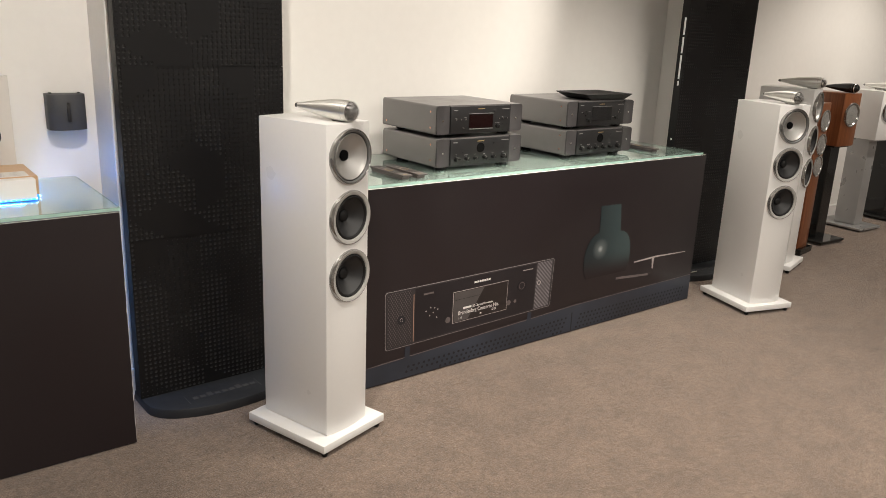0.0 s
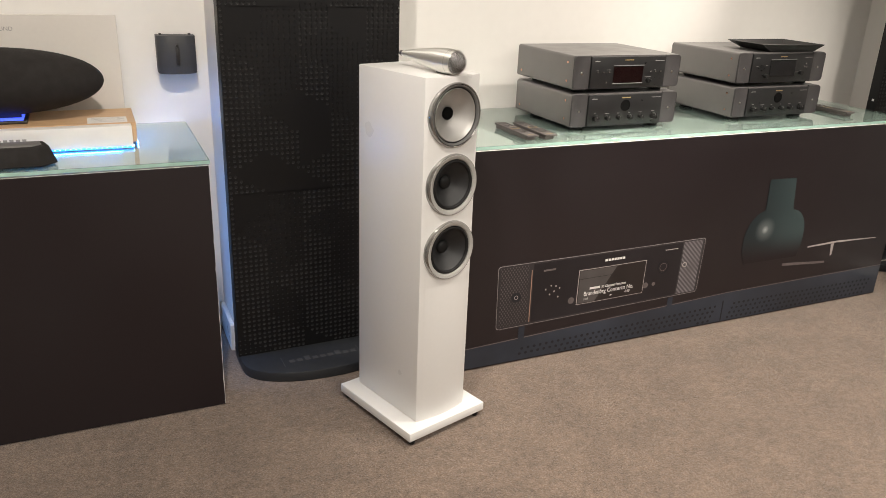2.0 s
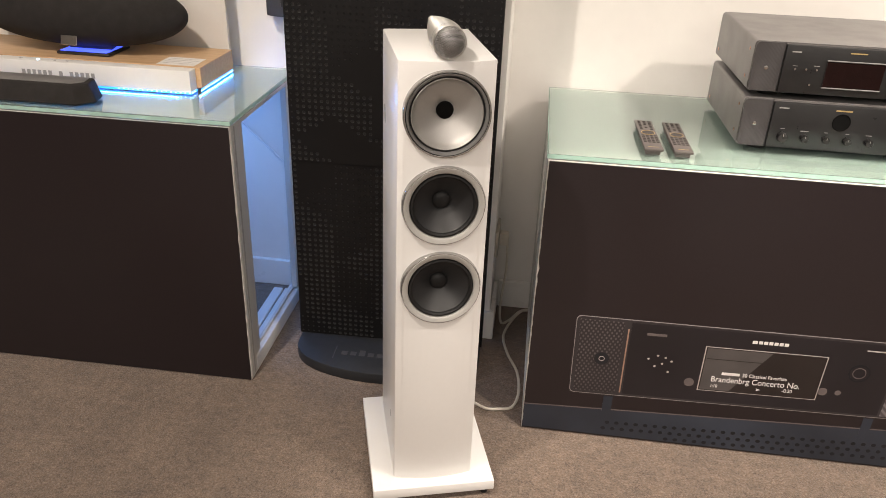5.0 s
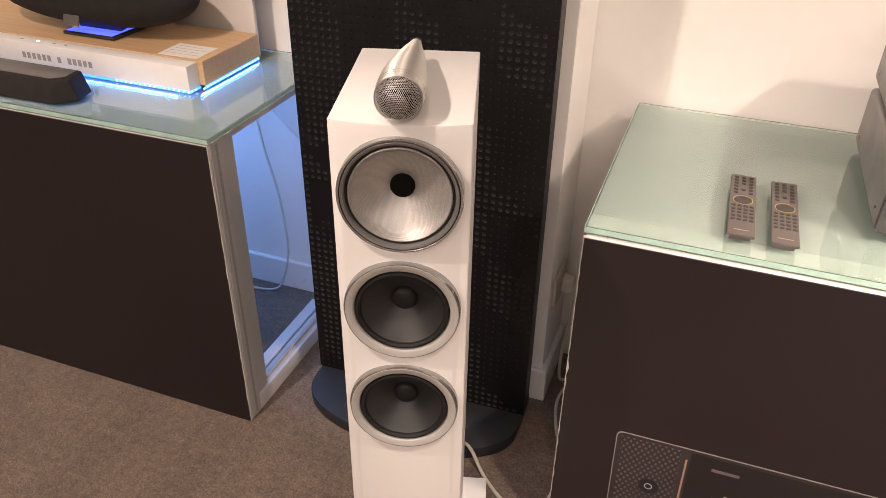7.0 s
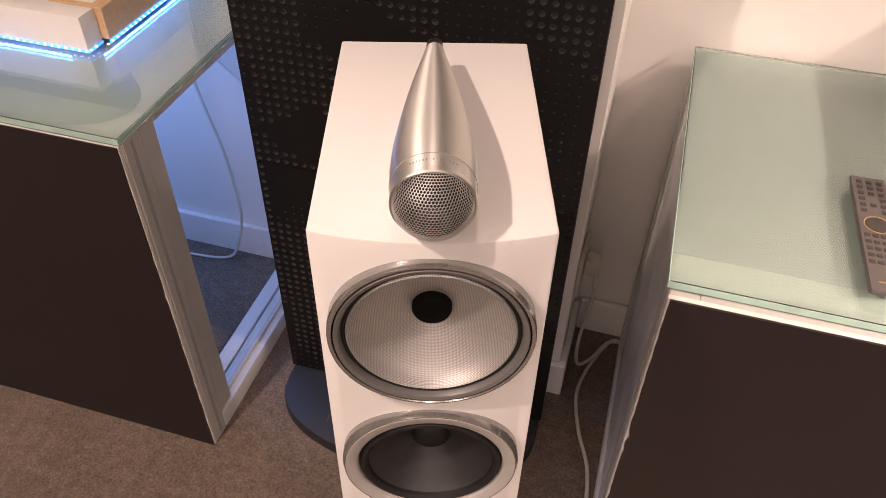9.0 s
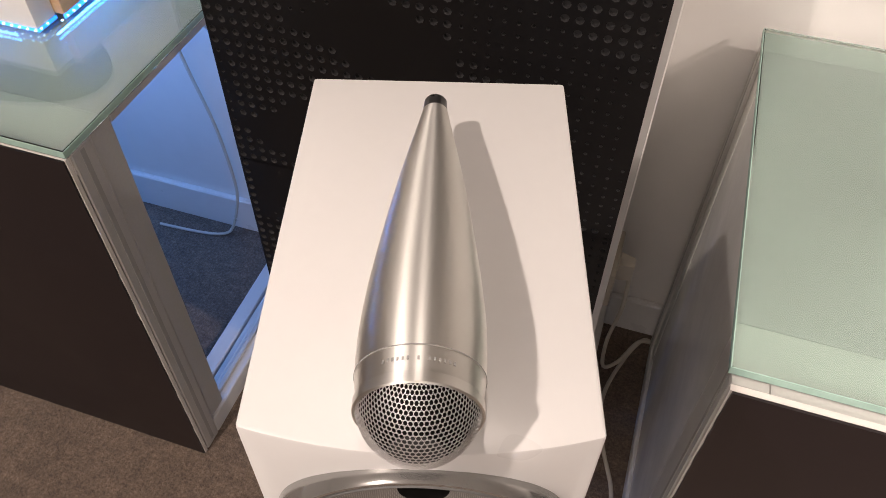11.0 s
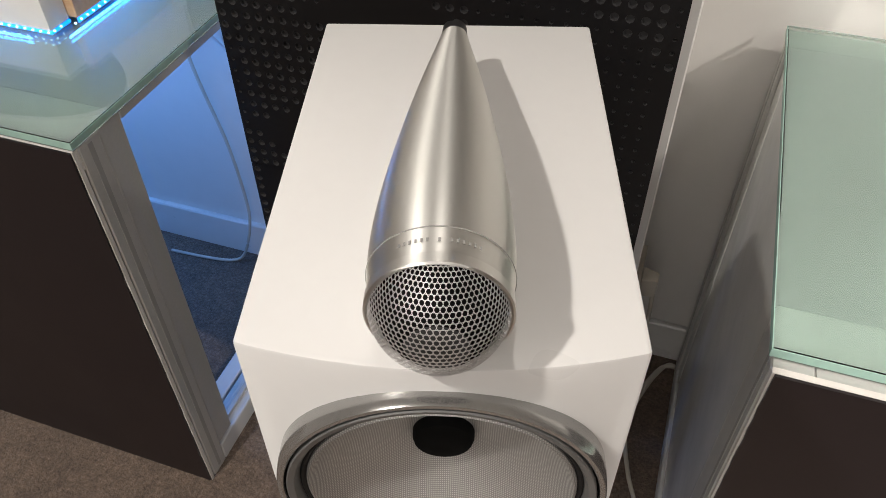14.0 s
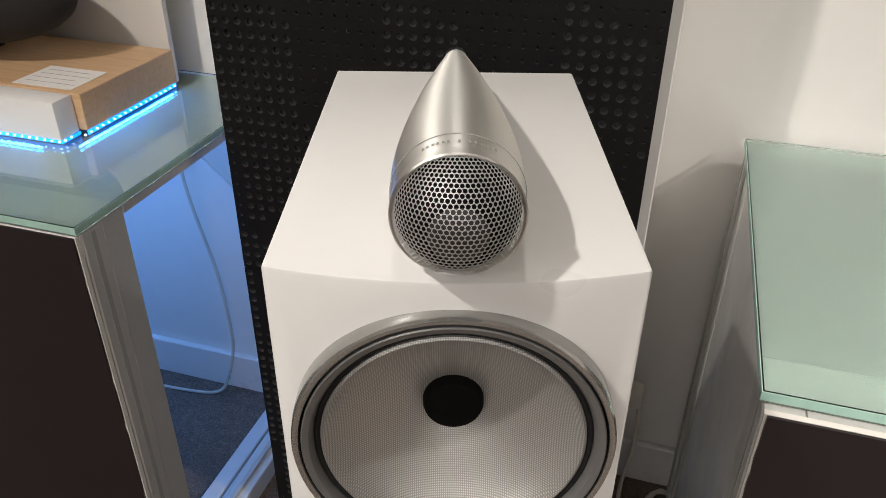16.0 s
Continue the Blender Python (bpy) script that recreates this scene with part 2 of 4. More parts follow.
    M["print_table"] = Mat("printed_blue_grey_table", (0.026, 0.032, 0.046), 0.36).vary(3, 0.3)
    M["print_hole"] = Mat("printed_dark_dot", (0.006, 0.007, 0.010), 0.5).vary(30, 0.2)
    tl = Mat("printed_teal_vase", (0.03, 0.05, 0.055), 0.4)
    sep = tl.n.new("ShaderNodeSeparateXYZ")
    tl.l.new(tl.coords(), sep.inputs[0])

    def between(sock, lo, hi):
        r = tl.n.new("ShaderNodeMapRange")
        r.interpolation_type = "SMOOTHSTEP"
        r.inputs["From Min"].default_value, r.inputs["From Max"].default_value = lo, hi
        tl.l.new(sock, r.inputs["Value"])
        return r.outputs[0]
    sheen = tl.n.new("ShaderNodeTexGradient")
    sheen.gradient_type = "SPHERICAL"
    mp = tl.n.new("ShaderNodeMapping")
    mp.inputs["Location"].default_value = (-2.592 * 14, 0, -0.380 * 14)
    mp.inputs["Scale"].default_value = (14, 0.001, 14)
    tcx = tl.n.new("ShaderNodeTexCoord")
    tl.l.new(tcx.outputs["Object"], mp.inputs[0]), tl.l.new(mp.outputs[0], sheen.inputs[0])
    glaze = tl.mix(between(sep.outputs[0], 2.50, 2.80), (0.011, 0.019, 0.023), (0.040, 0.062, 0.066))
    glaze = tl.mix(tl.ramp(sheen.outputs["Fac"], [(0.25, (0, 0, 0)), (0.75, (0.25, 0.25, 0.25)), (1.0, (1, 1, 1))]), glaze, (0.30, 0.33, 0.33))
    tl.l.new(tl.mix(between(sep.outputs[2], 0.245, 0.37), (0.0112, 0.0072, 0.0092), glaze), tl.b.inputs["Base Color"])
    M["print_vase"] = tl
    led = Mat("blue_led_strip", (0.1, 0.4, 1.0), 0.4)
    led.set("Emission Color", (0.0, 0.19, 1.0, 1)), led.set("Emission Strength", 2.8)
    M["led"] = led
    ld = Mat("white_blue_led", (0.6, 0.8, 1.0), 0.4)
    ld.set("Emission Color", (0.45, 0.80, 1.0, 1)), ld.set("Emission Strength", 7.0)
    M["led_dot"] = ld
    lg = Mat("blue_stand_glow", (0.1, 0.15, 0.8), 0.4)
    lg.set("Emission Color", (0.06, 0.10, 1.0, 1)), lg.set("Emission Strength", 2.2)
    M["led_base"] = lg
    M["stand_silver"] = Mat("silver_grey_stand", (0.40, 0.40, 0.40), 0.32, 0.5).vary(6, 0.05, 200)
    M["gloss_black"] = Mat("gloss_black_lacquer", (0.012, 0.012, 0.012), 0.10).vary(8, 0.2)


make_materials()

# ---- building blocks ----


def finish(bm, name, mat, parent=None, label="", smooth=35):
    bmesh.ops.recalc_face_normals(bm, faces=bm.faces[:])
    me = bpy.data.meshes.new(name)
    bm.to_mesh(me)
    bm.free()
    if smooth:
        me.shade_smooth()
        me.set_sharp_from_angle(angle=radians(smooth))
    me.materials.append(M[mat].m)
    ob = new(name, me)
    if parent:
        ob.parent = parent
    if label:
        ob["label"] = label
    return ob


def part(name, bm, mat, parent, label=""):
    return finish(bm, name, mat, parent, label)


def thing(name, m, label, category, group="", kind=""):
    ob = new(name)
    ob.empty_display_size = 0.05
    ob.matrix_world = m
    return tagged(ob, label, category, group, kind)


def box(x0, x1, y0, y1, z0, z1, bevel=0.0, seg=2, bm=None):
    own = bmesh.new()
    bmesh.ops.create_cube(own, size=1, matrix=Matrix.Translation(((x0 + x1) / 2, (y0 + y1) / 2, (z0 + z1) / 2)) @ Matrix.Diagonal((x1 - x0, y1 - y0, z1 - z0, 1)))
    if bevel:
        bmesh.ops.bevel(own, geom=own.edges[:], offset=bevel, segments=seg, affect="EDGES", profile=0.5)
    return join(bm, own) if bm else own


def join(bm, other):
    me = bpy.data.meshes.new("tmp")
    other.to_mesh(me)
    other.free()
    bm.from_mesh(me)
    bpy.data.meshes.remove(me)
    return bm


def prism(outline, z0, z1, bevel=0.0, bm=None, seg=2):
    """An outline in x, y raised from z0 to z1."""
    own = bmesh.new()
    f = own.faces.new([own.verts.new((x, y, z0)) for x, y in outline])
    top = bmesh.ops.extrude_face_region(own, geom=[f])
    bmesh.ops.translate(own, verts=[v for v in top["geom"] if isinstance(v, bmesh.types.BMVert)], vec=(0, 0, z1 - z0))
    if bevel:
        bmesh.ops.bevel(own, geom=[e for e in own.edges if e.is_manifold and e.calc_face_angle(0) > 0.6], offset=bevel, segments=seg, affect="EDGES", profile=0.5)
    return join(bm, own) if bm else own


def sheet(outline, y0, y1, bevel=0.0, bm=None):
    """An outline in x, z with depth from y0 to y1."""
    own = prism(outline, 0, 1, 0)
    for v in own.verts:
        v.co = (v.co.x, y0 + (y1 - y0) * v.co.z, v.co.y)
    if bevel:
        bmesh.ops.bevel(own, geom=[e for e in own.edges if e.is_manifold and e.calc_face_angle(0) > 0.6], offset=bevel, segments=2, affect="EDGES", profile=0.5)
    return join(bm, own) if bm else own


def lathe(profile, seg=64, center=(0, 0, 0), bm=None, close=False):
    """A profile of (y, radius) turned about the y axis through center."""
    own = bmesh.new()
    rings = []
    for y, r in profile:
        if r < 1e-6:
            rings.append([own.verts.new((0, y, 0))])
        else:
            rings.append([own.verts.new((r * math.cos(2 * math.pi * i / seg), y, r * math.sin(2 * math.pi * i / seg))) for i in range(seg)])
    pairs = list(zip(rings, rings[1:])) + ([(rings[-1], rings[0])] if close else [])
    for a, b in pairs:
        for i in range(seg):
            j = (i + 1) % seg
            vs = [a[i % len(a)], a[j % len(a)], b[j % len(b)], b[i % len(b)]]
            vs = list(dict.fromkeys(vs))
            if len(vs) > 2:
                own.faces.new(vs)
    bmesh.ops.translate(own, verts=own.verts[:], vec=center)
    return join(bm, own) if bm else own


def turned(bm, m):
    bmesh.ops.transform(bm, matrix=m, verts=bm.verts[:])
    return bm


def upright(profile, seg=32, center=(0, 0, 0)):
    """A profile of (z, radius) turned about a vertical axis."""
    bm = lathe([(z, r) for z, r in profile], seg)
    turned(bm, Matrix.Rotation(radians(90), 4, "X"))
    return turned(bm, Matrix.Translation(center))


def tube(points, radius, seg=10, smooth=6, bm=None):
    """A cable along a smooth line through the points."""
    p = [Vector(q) for q in points]
    line = []
    for i in range(len(p) - 1):
        a, b, c, d = p[max(i - 1, 0)], p[i], p[i + 1], p[min(i + 2, len(p) - 1)]
        for k in range(smooth):
            t = k / smooth
            line.append(0.5 * (2 * b + (c - a) * t + (2 * a - 5 * b + 4 * c - d) * t * t + (3 * b - a - 3 * c + d) * t ** 3))
    line.append(p[-1])
    own = bmesh.new()
    rings = []
    for i, q in enumerate(line):
        d = (line[min(i + 1, len(line) - 1)] - line[max(i - 1, 0)]).normalized()
        s = d.orthogonal() if abs(d.z) > 0.95 else d.cross(Vector((0, 0, 1)))
        s.normalize()
        u = s.cross(d)
        rings.append([own.verts.new(q + radius * (s * math.cos(2 * math.pi * k / seg) + u * math.sin(2 * math.pi * k / seg))) for k in range(seg)])
    for a, b in zip(rings, rings[1:]):
        for k in range(seg):
            own.faces.new((a[k], a[(k + 1) % seg], b[(k + 1) % seg], b[k]))
    own.faces.new(rings[0]), own.faces.new(rings[-1])
    return join(bm, own) if bm else own


def lettering(text, size, m, mat, name="lettering", parent=None, align="LEFT", depth=0.0003):
    cu = bpy.data.curves.new(name, "FONT")
    cu.body, cu.size, cu.extrude, cu.align_x = text, size, depth, align
    tmp = new(name, cu)
    me = bpy.data.meshes.new_from_object(tmp.evaluated_get(bpy.context.evaluated_depsgraph_get()))
    bpy.data.objects.remove(tmp)
    me.transform(m)
    me.materials.clear()
    me.materials.append(M[mat].m)
    ob = new(name, me)
    if parent:
        ob.parent = parent
    return ob


FACE_FRONT = Matrix.Rotation(radians(90), 4, "X")  # letters that read from -y

# ---- the room ----
WALL, X0, X1, Y0 = 2.93, -4.2, 8.2, -4.6


def structure(name, bm, mat, label, category):
    return tagged(finish(bm, name, mat), label, category, kind="structure")


structure("floor", box(X0, X1, Y0, WALL + 0.15, -0.12, 0), "carpet", "brown grey low pile carpet", "floor")
structure("ceiling", box(X0, X1, Y0, WALL + 0.15, CEIL, CEIL + 0.1), "ceiling", "plain white painted ceiling", "ceiling")
structure("wall_north", box(X0, X1, WALL, WALL + 0.15, 0, CEIL), "wall", "warm white painted wall behind the counters", "wall")
structure("wall_south", box(X0, X1, Y0 - 0.15, Y0, 0, CEIL), "wall", "plain white painted wall", "wall")
structure("wall_east", box(X1, X1 + 0.15, Y0, WALL + 0.15, 0, CEIL), "wall", "plain white painted wall", "wall")
structure("wall_west", box(X0 - 0.15, X0, Y0, WALL + 0.15, 0, CEIL), "wall", "plain white painted wall", "wall")
COLUMNS = [(0.605, 1.176), (3.735, 4.06)]
for i, (a, b) in enumerate(COLUMNS):
    structure(f"column_{i + 1}", box(a, b, 2.715, WALL - 0.0005, 0.0, CEIL, 0.002, 1), "wall", "white painted pilaster behind the black panel", "column")
runs = [(X0, COLUMNS[0][0] - 0.016), (COLUMNS[0][1] + 0.016, COLUMNS[1][0] - 0.016), (COLUMNS[1][1] + 0.016, X1)]
for a, b in runs:
    structure("baseboard", box(a, b, WALL - 0.016, WALL - 0.0006, 0, 0.10, 0.003, 1), "skirting", "white painted skirting board", "baseboard")
for a, b in COLUMNS:
    bm = box(a - 0.015, b + 0.015, 2.70, 2.7145, 0, 0.10, 0.003, 1)
    box(a - 0.015, a - 0.0005, 2.7146, WALL - 0.017, 0, 0.10, 0.002, 1, bm)
    box(b + 0.0005, b + 0.015, 2.7146, WALL - 0.017, 0, 0.10, 0.002, 1, bm)
    structure("baseboard", bm, "skirting", "white painted skirting round a pilaster", "baseboard")

# ---- display counters ----
TOP = 0.780


def counter(name, x0, x1, yf, yb, label, set_in, board_top):
    """A counter with a glass top that starts set_in behind the printed front board, and an aluminium frame with open ends."""
    root = thing(name, pose(0, 0, 0), label, "display counter", "display counters")
    gf = yf + set_in
    g = part("glass_top", box(x0, x1, gf, yb, TOP - 0.010, TOP, 0.0012, 1), "glass", root, "pale green glass top")
    g.visible_shadow = False
    for ex in ((x0, x1, gf - 0.0011, gf - 0.0001), (x0 - 0.0011, x0 - 0.0001, gf - 0.0011, yb), (x1 + 0.0001, x1 + 0.0011, gf - 0.0011, yb)):
        part("glass_edge", box(*ex, TOP - 0.0098, TOP - 0.0003), "glass_edge", root, "pale teal edge of the glass")
    part("underlay", box(x0 + 0.0008, x1 - 0.0008, yf + 0.085, yb - 0.0505, TOP - 0.0135, TOP - 0.0125), "underlay", root, "frosted green underlay")
    part("underlay_border", box(x0 + 0.0008, x1 - 0.0008, gf + 0.0012, yf + 0.0845, TOP - 0.0135, TOP - 0.0125), "underlay_band", root, "paler border under the glass")
    part("underlay_border", box(x0 + 0.0008, x1 - 0.0008, yb - 0.050, yb - 0.0012, TOP - 0.0135, TOP - 0.0125), "underlay_band", root, "paler border under the glass")
    rnd = random.Random(name + str(x0))
    edge, n = [], 44
    for k in range(n + 1):
        z = 0.004 + (board_top - 0.0045) * k / n
        chip = rnd.random()
        edge.append((0.0005 + 0.0012 * rnd.random() + (0.0035 * rnd.random() if chip > 0.78 else 0), z))
    outline = [(x0 + 0.003 + d, z) for d, z in edge] + [(x1 - 0.003 - 0.4 * d, z) for d, z in edge[::-1]]
    fp = part("front_panel", sheet(outline, yf, yf + 0.003), "print", root, "black printed front board with a chipped edge")
    part("board_core", box(x0 + 0.002, x1 - 0.002, yf + 0.0032, yf + 0.010, 0.002, board_top), "edge", root, "white foam core of the front board")
    part("top_rail", box(x0 + 0.002, x1 - 0.002, yf + 0.0105, yf + 0.0128, TOP - 0.045, TOP - 0.0145), "edge", root, "white top rail")
    part("top_rail", box(x0 + 0.0401, x1 - 0.0401, yf + 0.0130, yf + 0.05, TOP - 0.040, TOP - 0.0138), "frame", root, "pale metal rail under the glass")
    for ex, s in ((x0, 1), (x1, -1)):
        a, b = sorted((ex + s * 0.002, ex + s * 0.04))
        for y0, y1 in ((yf + 0.0134, yf + 0.052), (yb - 0.05, yb - 0.004)):
            bm = box(a, b, y0, y1, 0.0, TOP - 0.0142, 0.002, 1)
            post = part("post", bm, "frame", root)
            # no recess is cut: a darker strip paints the groove's shade
            xo = (a - 0.0006, a - 0.0001) if s > 0 else (b + 0.0001, b + 0.0006)
            part("slot", box(*xo, (y0 + y1) / 2 - 0.004, (y0 + y1) / 2 + 0.004, 0.012, TOP - 0.020), "ring", post, "grey strip coloured as the shade in the profile's groove")
        # door-like inner frame of the end
        a2, b2 = sorted((ex + s * 0.006, ex + s * 0.026))
        part("inner_post", box(a2, b2, yf + 0.0545, yf + 0.098, 0.05, TOP - 0.0145, 0.002, 1), "frame", root)
        part("inner_post", box(a2, b2, yb - 0.092, yb - 0.0525, 0.05, TOP - 0.0145, 0.002, 1), "frame", root)
        part("bottom_rail", box(a, b, yf + 0.0525, yb - 0.0505, 0.0, 0.047, 0.002, 1), "frame_white", root)
        part("bottom_track", box(a + 0.012, a + 0.022, yf + 0.0985, yb - 0.0925, 0.0475, 0.056, 0.001, 1), "frame", root)
        part("top_side_rail", box(a2, b2, yf + 0.0985, yb - 0.0925, TOP - 0.030, TOP - 0.0146, 0.001, 1), "frame", root)
    return root, fp


left_counter, _ = counter("display_counter", -1.75, 0.516, 2.354, 2.912, "black fronted counter with a green glass top and open end", 0.004, TOP - 0.0145)
right_counter, front = counter("display_counter", 1.298, 3.335, 2.282, 2.908, "black counter with a printed player picture and green glass top", 0.024, TOP - 0.0085)
for a, b in ((0.414, 0.447), (0.453, 0.474)):
    part("inner_sill", box(a, b, 2.41, 2.86, 0.0, 0.022, 0.002, 1), "frame_white", left_counter, "white floor rail inside the open end")
part("end_pane", box(1.306, 1.311, 2.382, 2.816, 0.058, TOP - 0.032), "pane", right_counter, "pale frosted end pane")

# ---- printed picture on the long counter's front ----
PF = 2.282


def flat(name, outline, mat, lift, parent=front, label=""):
    return part(name, sheet(outline, PF - lift, PF - lift + 0.0004), mat, parent, label)


def quad_at(u0, u1, v0, v1):
    """A patch of the printed player's slightly tilted front, in shares of its width and height."""
    tl, tr, br, bl = (1.41, 0.374), (2.296, 0.381), (2.288, 0.160), (1.415, 0.138)

    def at(u, v):
        top = (tl[0] + (tr[0] - tl[0]) * u, tl[1] + (tr[1] - tl[1]) * u)
        bot = (bl[0] + (br[0] - bl[0]) * u, bl[1] + (br[1] - bl[1]) * u)
        return (top[0] + (bot[0] - top[0]) * v, top[1] + (bot[1] - top[1]) * v)
    return [at(u0, v0), at(u1, v0), at(u1, v1), at(u0, v1)]


def spot_at(u, v, r, n=20):
    cx, cz = quad_at(u, u, v, v)[0]
    return [(cx + r * math.cos(2 * math.pi * i / n), cz + r * math.sin(2 * math.pi * i / n)) for i in range(n)]


def ring_print(u, v, r, w, mat, lift):
    cx, cz = quad_at(u, u, v, v)[0]
    return part("printed_ring", lathe([(PF - lift, r), (PF - lift, r - w), (PF - lift + 0.0003, r - w), (PF - lift + 0.0003, r)], 32, (cx, 0, cz), close=True), mat, front)


flat("printed_table", [(1.303, 0.008), (3.33, 0.008), (3.33, 0.138), (2.45, 0.130), (1.303, 0.083)], "print_table", 0.0006, label="printed blue grey table top")
flat("printed_table_edge", [(1.303, 0.083), (2.45, 0.130), (3.33, 0.138), (3.33, 0.141), (2.45, 0.133), (1.303, 0.086)], "print_dim", 0.0010)
flat("printed_seam", [(2.437, 0.008), (2.443, 0.008), (2.443, 0.098), (2.437, 0.098)], "print_hole", 0.0010)
bm = bmesh.new()
for x0, x1 in ((1.50, 2.41), (2.475, 3.28)):
    n = int((x1 - x0) / 0.025)
    for r in range(4):
        for i in range(n):
            x = x0 + i * 0.025 + r * 0.0085
            z = 0.020 + 0.0195 * r + (min(x, 2.45) - 2.45) * 0.030
            if z > 0.016 and z < 0.055 + (min(x, 2.45) - 1.303) * 0.05:
                sheet([(x + 0.0062 * math.cos(k * math.pi / 4), z + 0.0055 * math.sin(k * math.pi / 4)) for k in range(8)], PF - 0.0012, PF - 0.0009, bm=bm)
part("printed_dots", bm, "print_hole", front)["kind"] = "stuff"
# player
rim = quad_at(0, 1, 0, 1)


def rounded(q, r=0.014, n=4):
    out = []
    for i in range(4):
        a, b, c = Vector(q[i - 1]), Vector(q[i]), Vector(q[(i + 1) % 4])
        p, s = b + (a - b).normalized() * r, b + (c - b).normalized() * r
        for k in range(n + 1):
            t = k / n
            out.append(tuple((1 - t) ** 2 * p + 2 * t * (1 - t) * b + t * t * s))
    return out


flat("printed_player_rim", rounded(rim), "print_rim", 0.0010)
flat("printed_player", rounded(quad_at(0.0020, 0.9980, 0.009, 0.991), 0.0135), "print_body", 0.0014, label="printed black disc player")
flat("printed_cheek", quad_at(0.012, 0.135, 0.04, 0.96), "print_cheek", 0.0018)
flat("printed_fascia", quad_at(0.155, 0.878, 0.035, 0.965), "print_fascia", 0.0016, label="printed dark fascia of the player")
flat("printed_cheek", quad_at(0.885, 0.985, 0.03, 0.97), "print_bright", 0.0018)
flat("printed_strip", quad_at(0.146, 0.150, 0.12, 0.95), "print_copper", 0.0022)
flat("printed_screen_frame", quad_at(0.366, 0.698, 0.245, 0.825), "print_line", 0.0018)
flat("printed_screen", quad_at(0.3690, 0.6955, 0.254, 0.816), "print_screen", 0.0022)
a, b, c, d = quad_at(0.372, 0.693, 0.265, 0.805)
flat("printed_screen_shine", [a, quad_at(0.55, 0.55, 0.265, 0.265)[0], quad_at(0.455, 0.455, 0.805, 0.805)[0], d], "print_shine", 0.0025)
flat("printed_screen_bar", quad_at(0.375, 0.53, 0.395, 0.402), "print_screen", 0.0028)


def print_text(text, u, v, size, mat="print_text"):
    x, z = quad_at(u, u, v, v)[0]
    lettering(text, size, Matrix.Translation((x, PF - 0.0031, z)) @ Matrix.Rotation(radians(-1.0), 4, "Y") @ FACE_FRONT @ Matrix.Diagonal((0.86, 1, 1, 1)), mat, "printed_words", front)


flat("printed_name_bar", quad_at(0.425, 0.475, 0.56, 0.595), "print_text", 0.0031)
print_text("30 Classical Favorites", 0.482, 0.60, 0.0145)
print_text("Brandenbrg Concerto No.", 0.398, 0.69, 0.0235)
print_text("1:10", 0.40, 0.765, 0.0125)
print_text("-0:20", 0.60, 0.755, 0.0145)
flat("printed_play_mark", [quad_at(0.53, 0.53, 0.735, 0.735)[0], quad_at(0.53, 0.53, 0.77, 0.77)[0], quad_at(0.54, 0.54, 0.752, 0.752)[0]], "print_text", 0.0031)
for k in range(7):
    u = 0.487 + k * 0.0138 + (0.003 if k else 0)
    flat("printed_brand_bar", quad_at(u, u + (0.0135 if k == 0 else 0.0105), 0.122, 0.160), "print_text", 0.0022, label="printed pale brand bar")
flat("printed_model_bar", quad_at(0.20, 0.255, 0.145, 0.175), "print_dim", 0.0022)
flat("printed_model_bar", quad_at(0.79, 0.855, 0.115, 0.130), "print_line", 0.0022)
flat("printed_button", spot_at(0.083, 0.52, 0.019), "print_hole", 0.0024)
ring_print(0.083, 0.52, 0.0075, 0.0015, "print_line", 0.0028)
ring_print(0.79, 0.42, 0.026, 0.004, "print_hole", 0.0024)
ring_print(0.79, 0.42, 0.016, 0.002, "print_dim", 0.0026)
ring_print(0.905, 0.44, 0.0105, 0.003, "print_line", 0.0026)
flat("printed_button", spot_at(0.71, 0.70, 0.0115), "print_dim", 0.0024)
flat("printed_button", spot_at(0.752, 0.70, 0.0075), "print_dim", 0.0024)
flat("printed_button", spot_at(0.34, 0.73, 0.0125), "print_dim", 0.0024)
for u, v in ((0.215, 0.47), (0.24, 0.42), (0.262, 0.44), (0.235, 0.56), (0.255, 0.52), (0.28, 0.48), (0.275, 0.62)):
    flat("printed_mark", spot_at(u, v, 0.0032, 6), "print_line", 0.0024)
for u in (0.118, 0.86):
    x, z = quad_at(u, u, 1, 1)[0]
    flat("printed_leg", [(x - 0.012, z - 0.062), (x + 0.012, z - 0.062), (x + 0.012, z - 0.004), (x - 0.012, z - 0.004)], "print_table", 0.0012)
# vase and tray
out = [(2.571, 0.585), (2.576, 0.460)]
out += [(2.575 - 0.088 * math.sin(radians(8 * k)), 0.458 - 0.125 * (1 - math.cos(radians(8 * k)))) for k in range(1, 12)]
out += [(2.490, 0.29), (2.512, 0.245), (2.79, 0.245), (2.808, 0.30)]
out += [(2.726 + 0.082 * math.cos(radians(9 * k)), 0.345 + 0.106 * math.sin(radians(9 * k))) for k in range(0, 11)]
out += [(2.722, 0.458), (2.708, 0.582)]
flat("printed_vase", out, "print_vase", 0.0014, label="printed dark teal bottle vase")
flat("printed_tray", [(2.85, 0.281), (3.02, 0.287), (3.255, 0.277), (3.255, 0.274), (3.02, 0.279), (2.85, 0.275)], "print_line", 0.0014)
flat("printed_tray_leg", [(2.985, 0.277), (3.002, 0.277), (3.001, 0.224), (2.992, 0.224)], "print_line", 0.0014)
flat("printed_book", [(2.725, 0.222), (2.966, 0.203), (2.966, 0.193), (2.725, 0.210)], "print_dim", 0.0014)

# ---- floorstanding loudspeakers ----
CAB_W, CAB_D, CAB_Z0, CAB_Z1 = 0.187, 0.289, 0.046, 1.047
DRIVERS = (0.947, 0.760, 0.573)
BULGE = 0.013


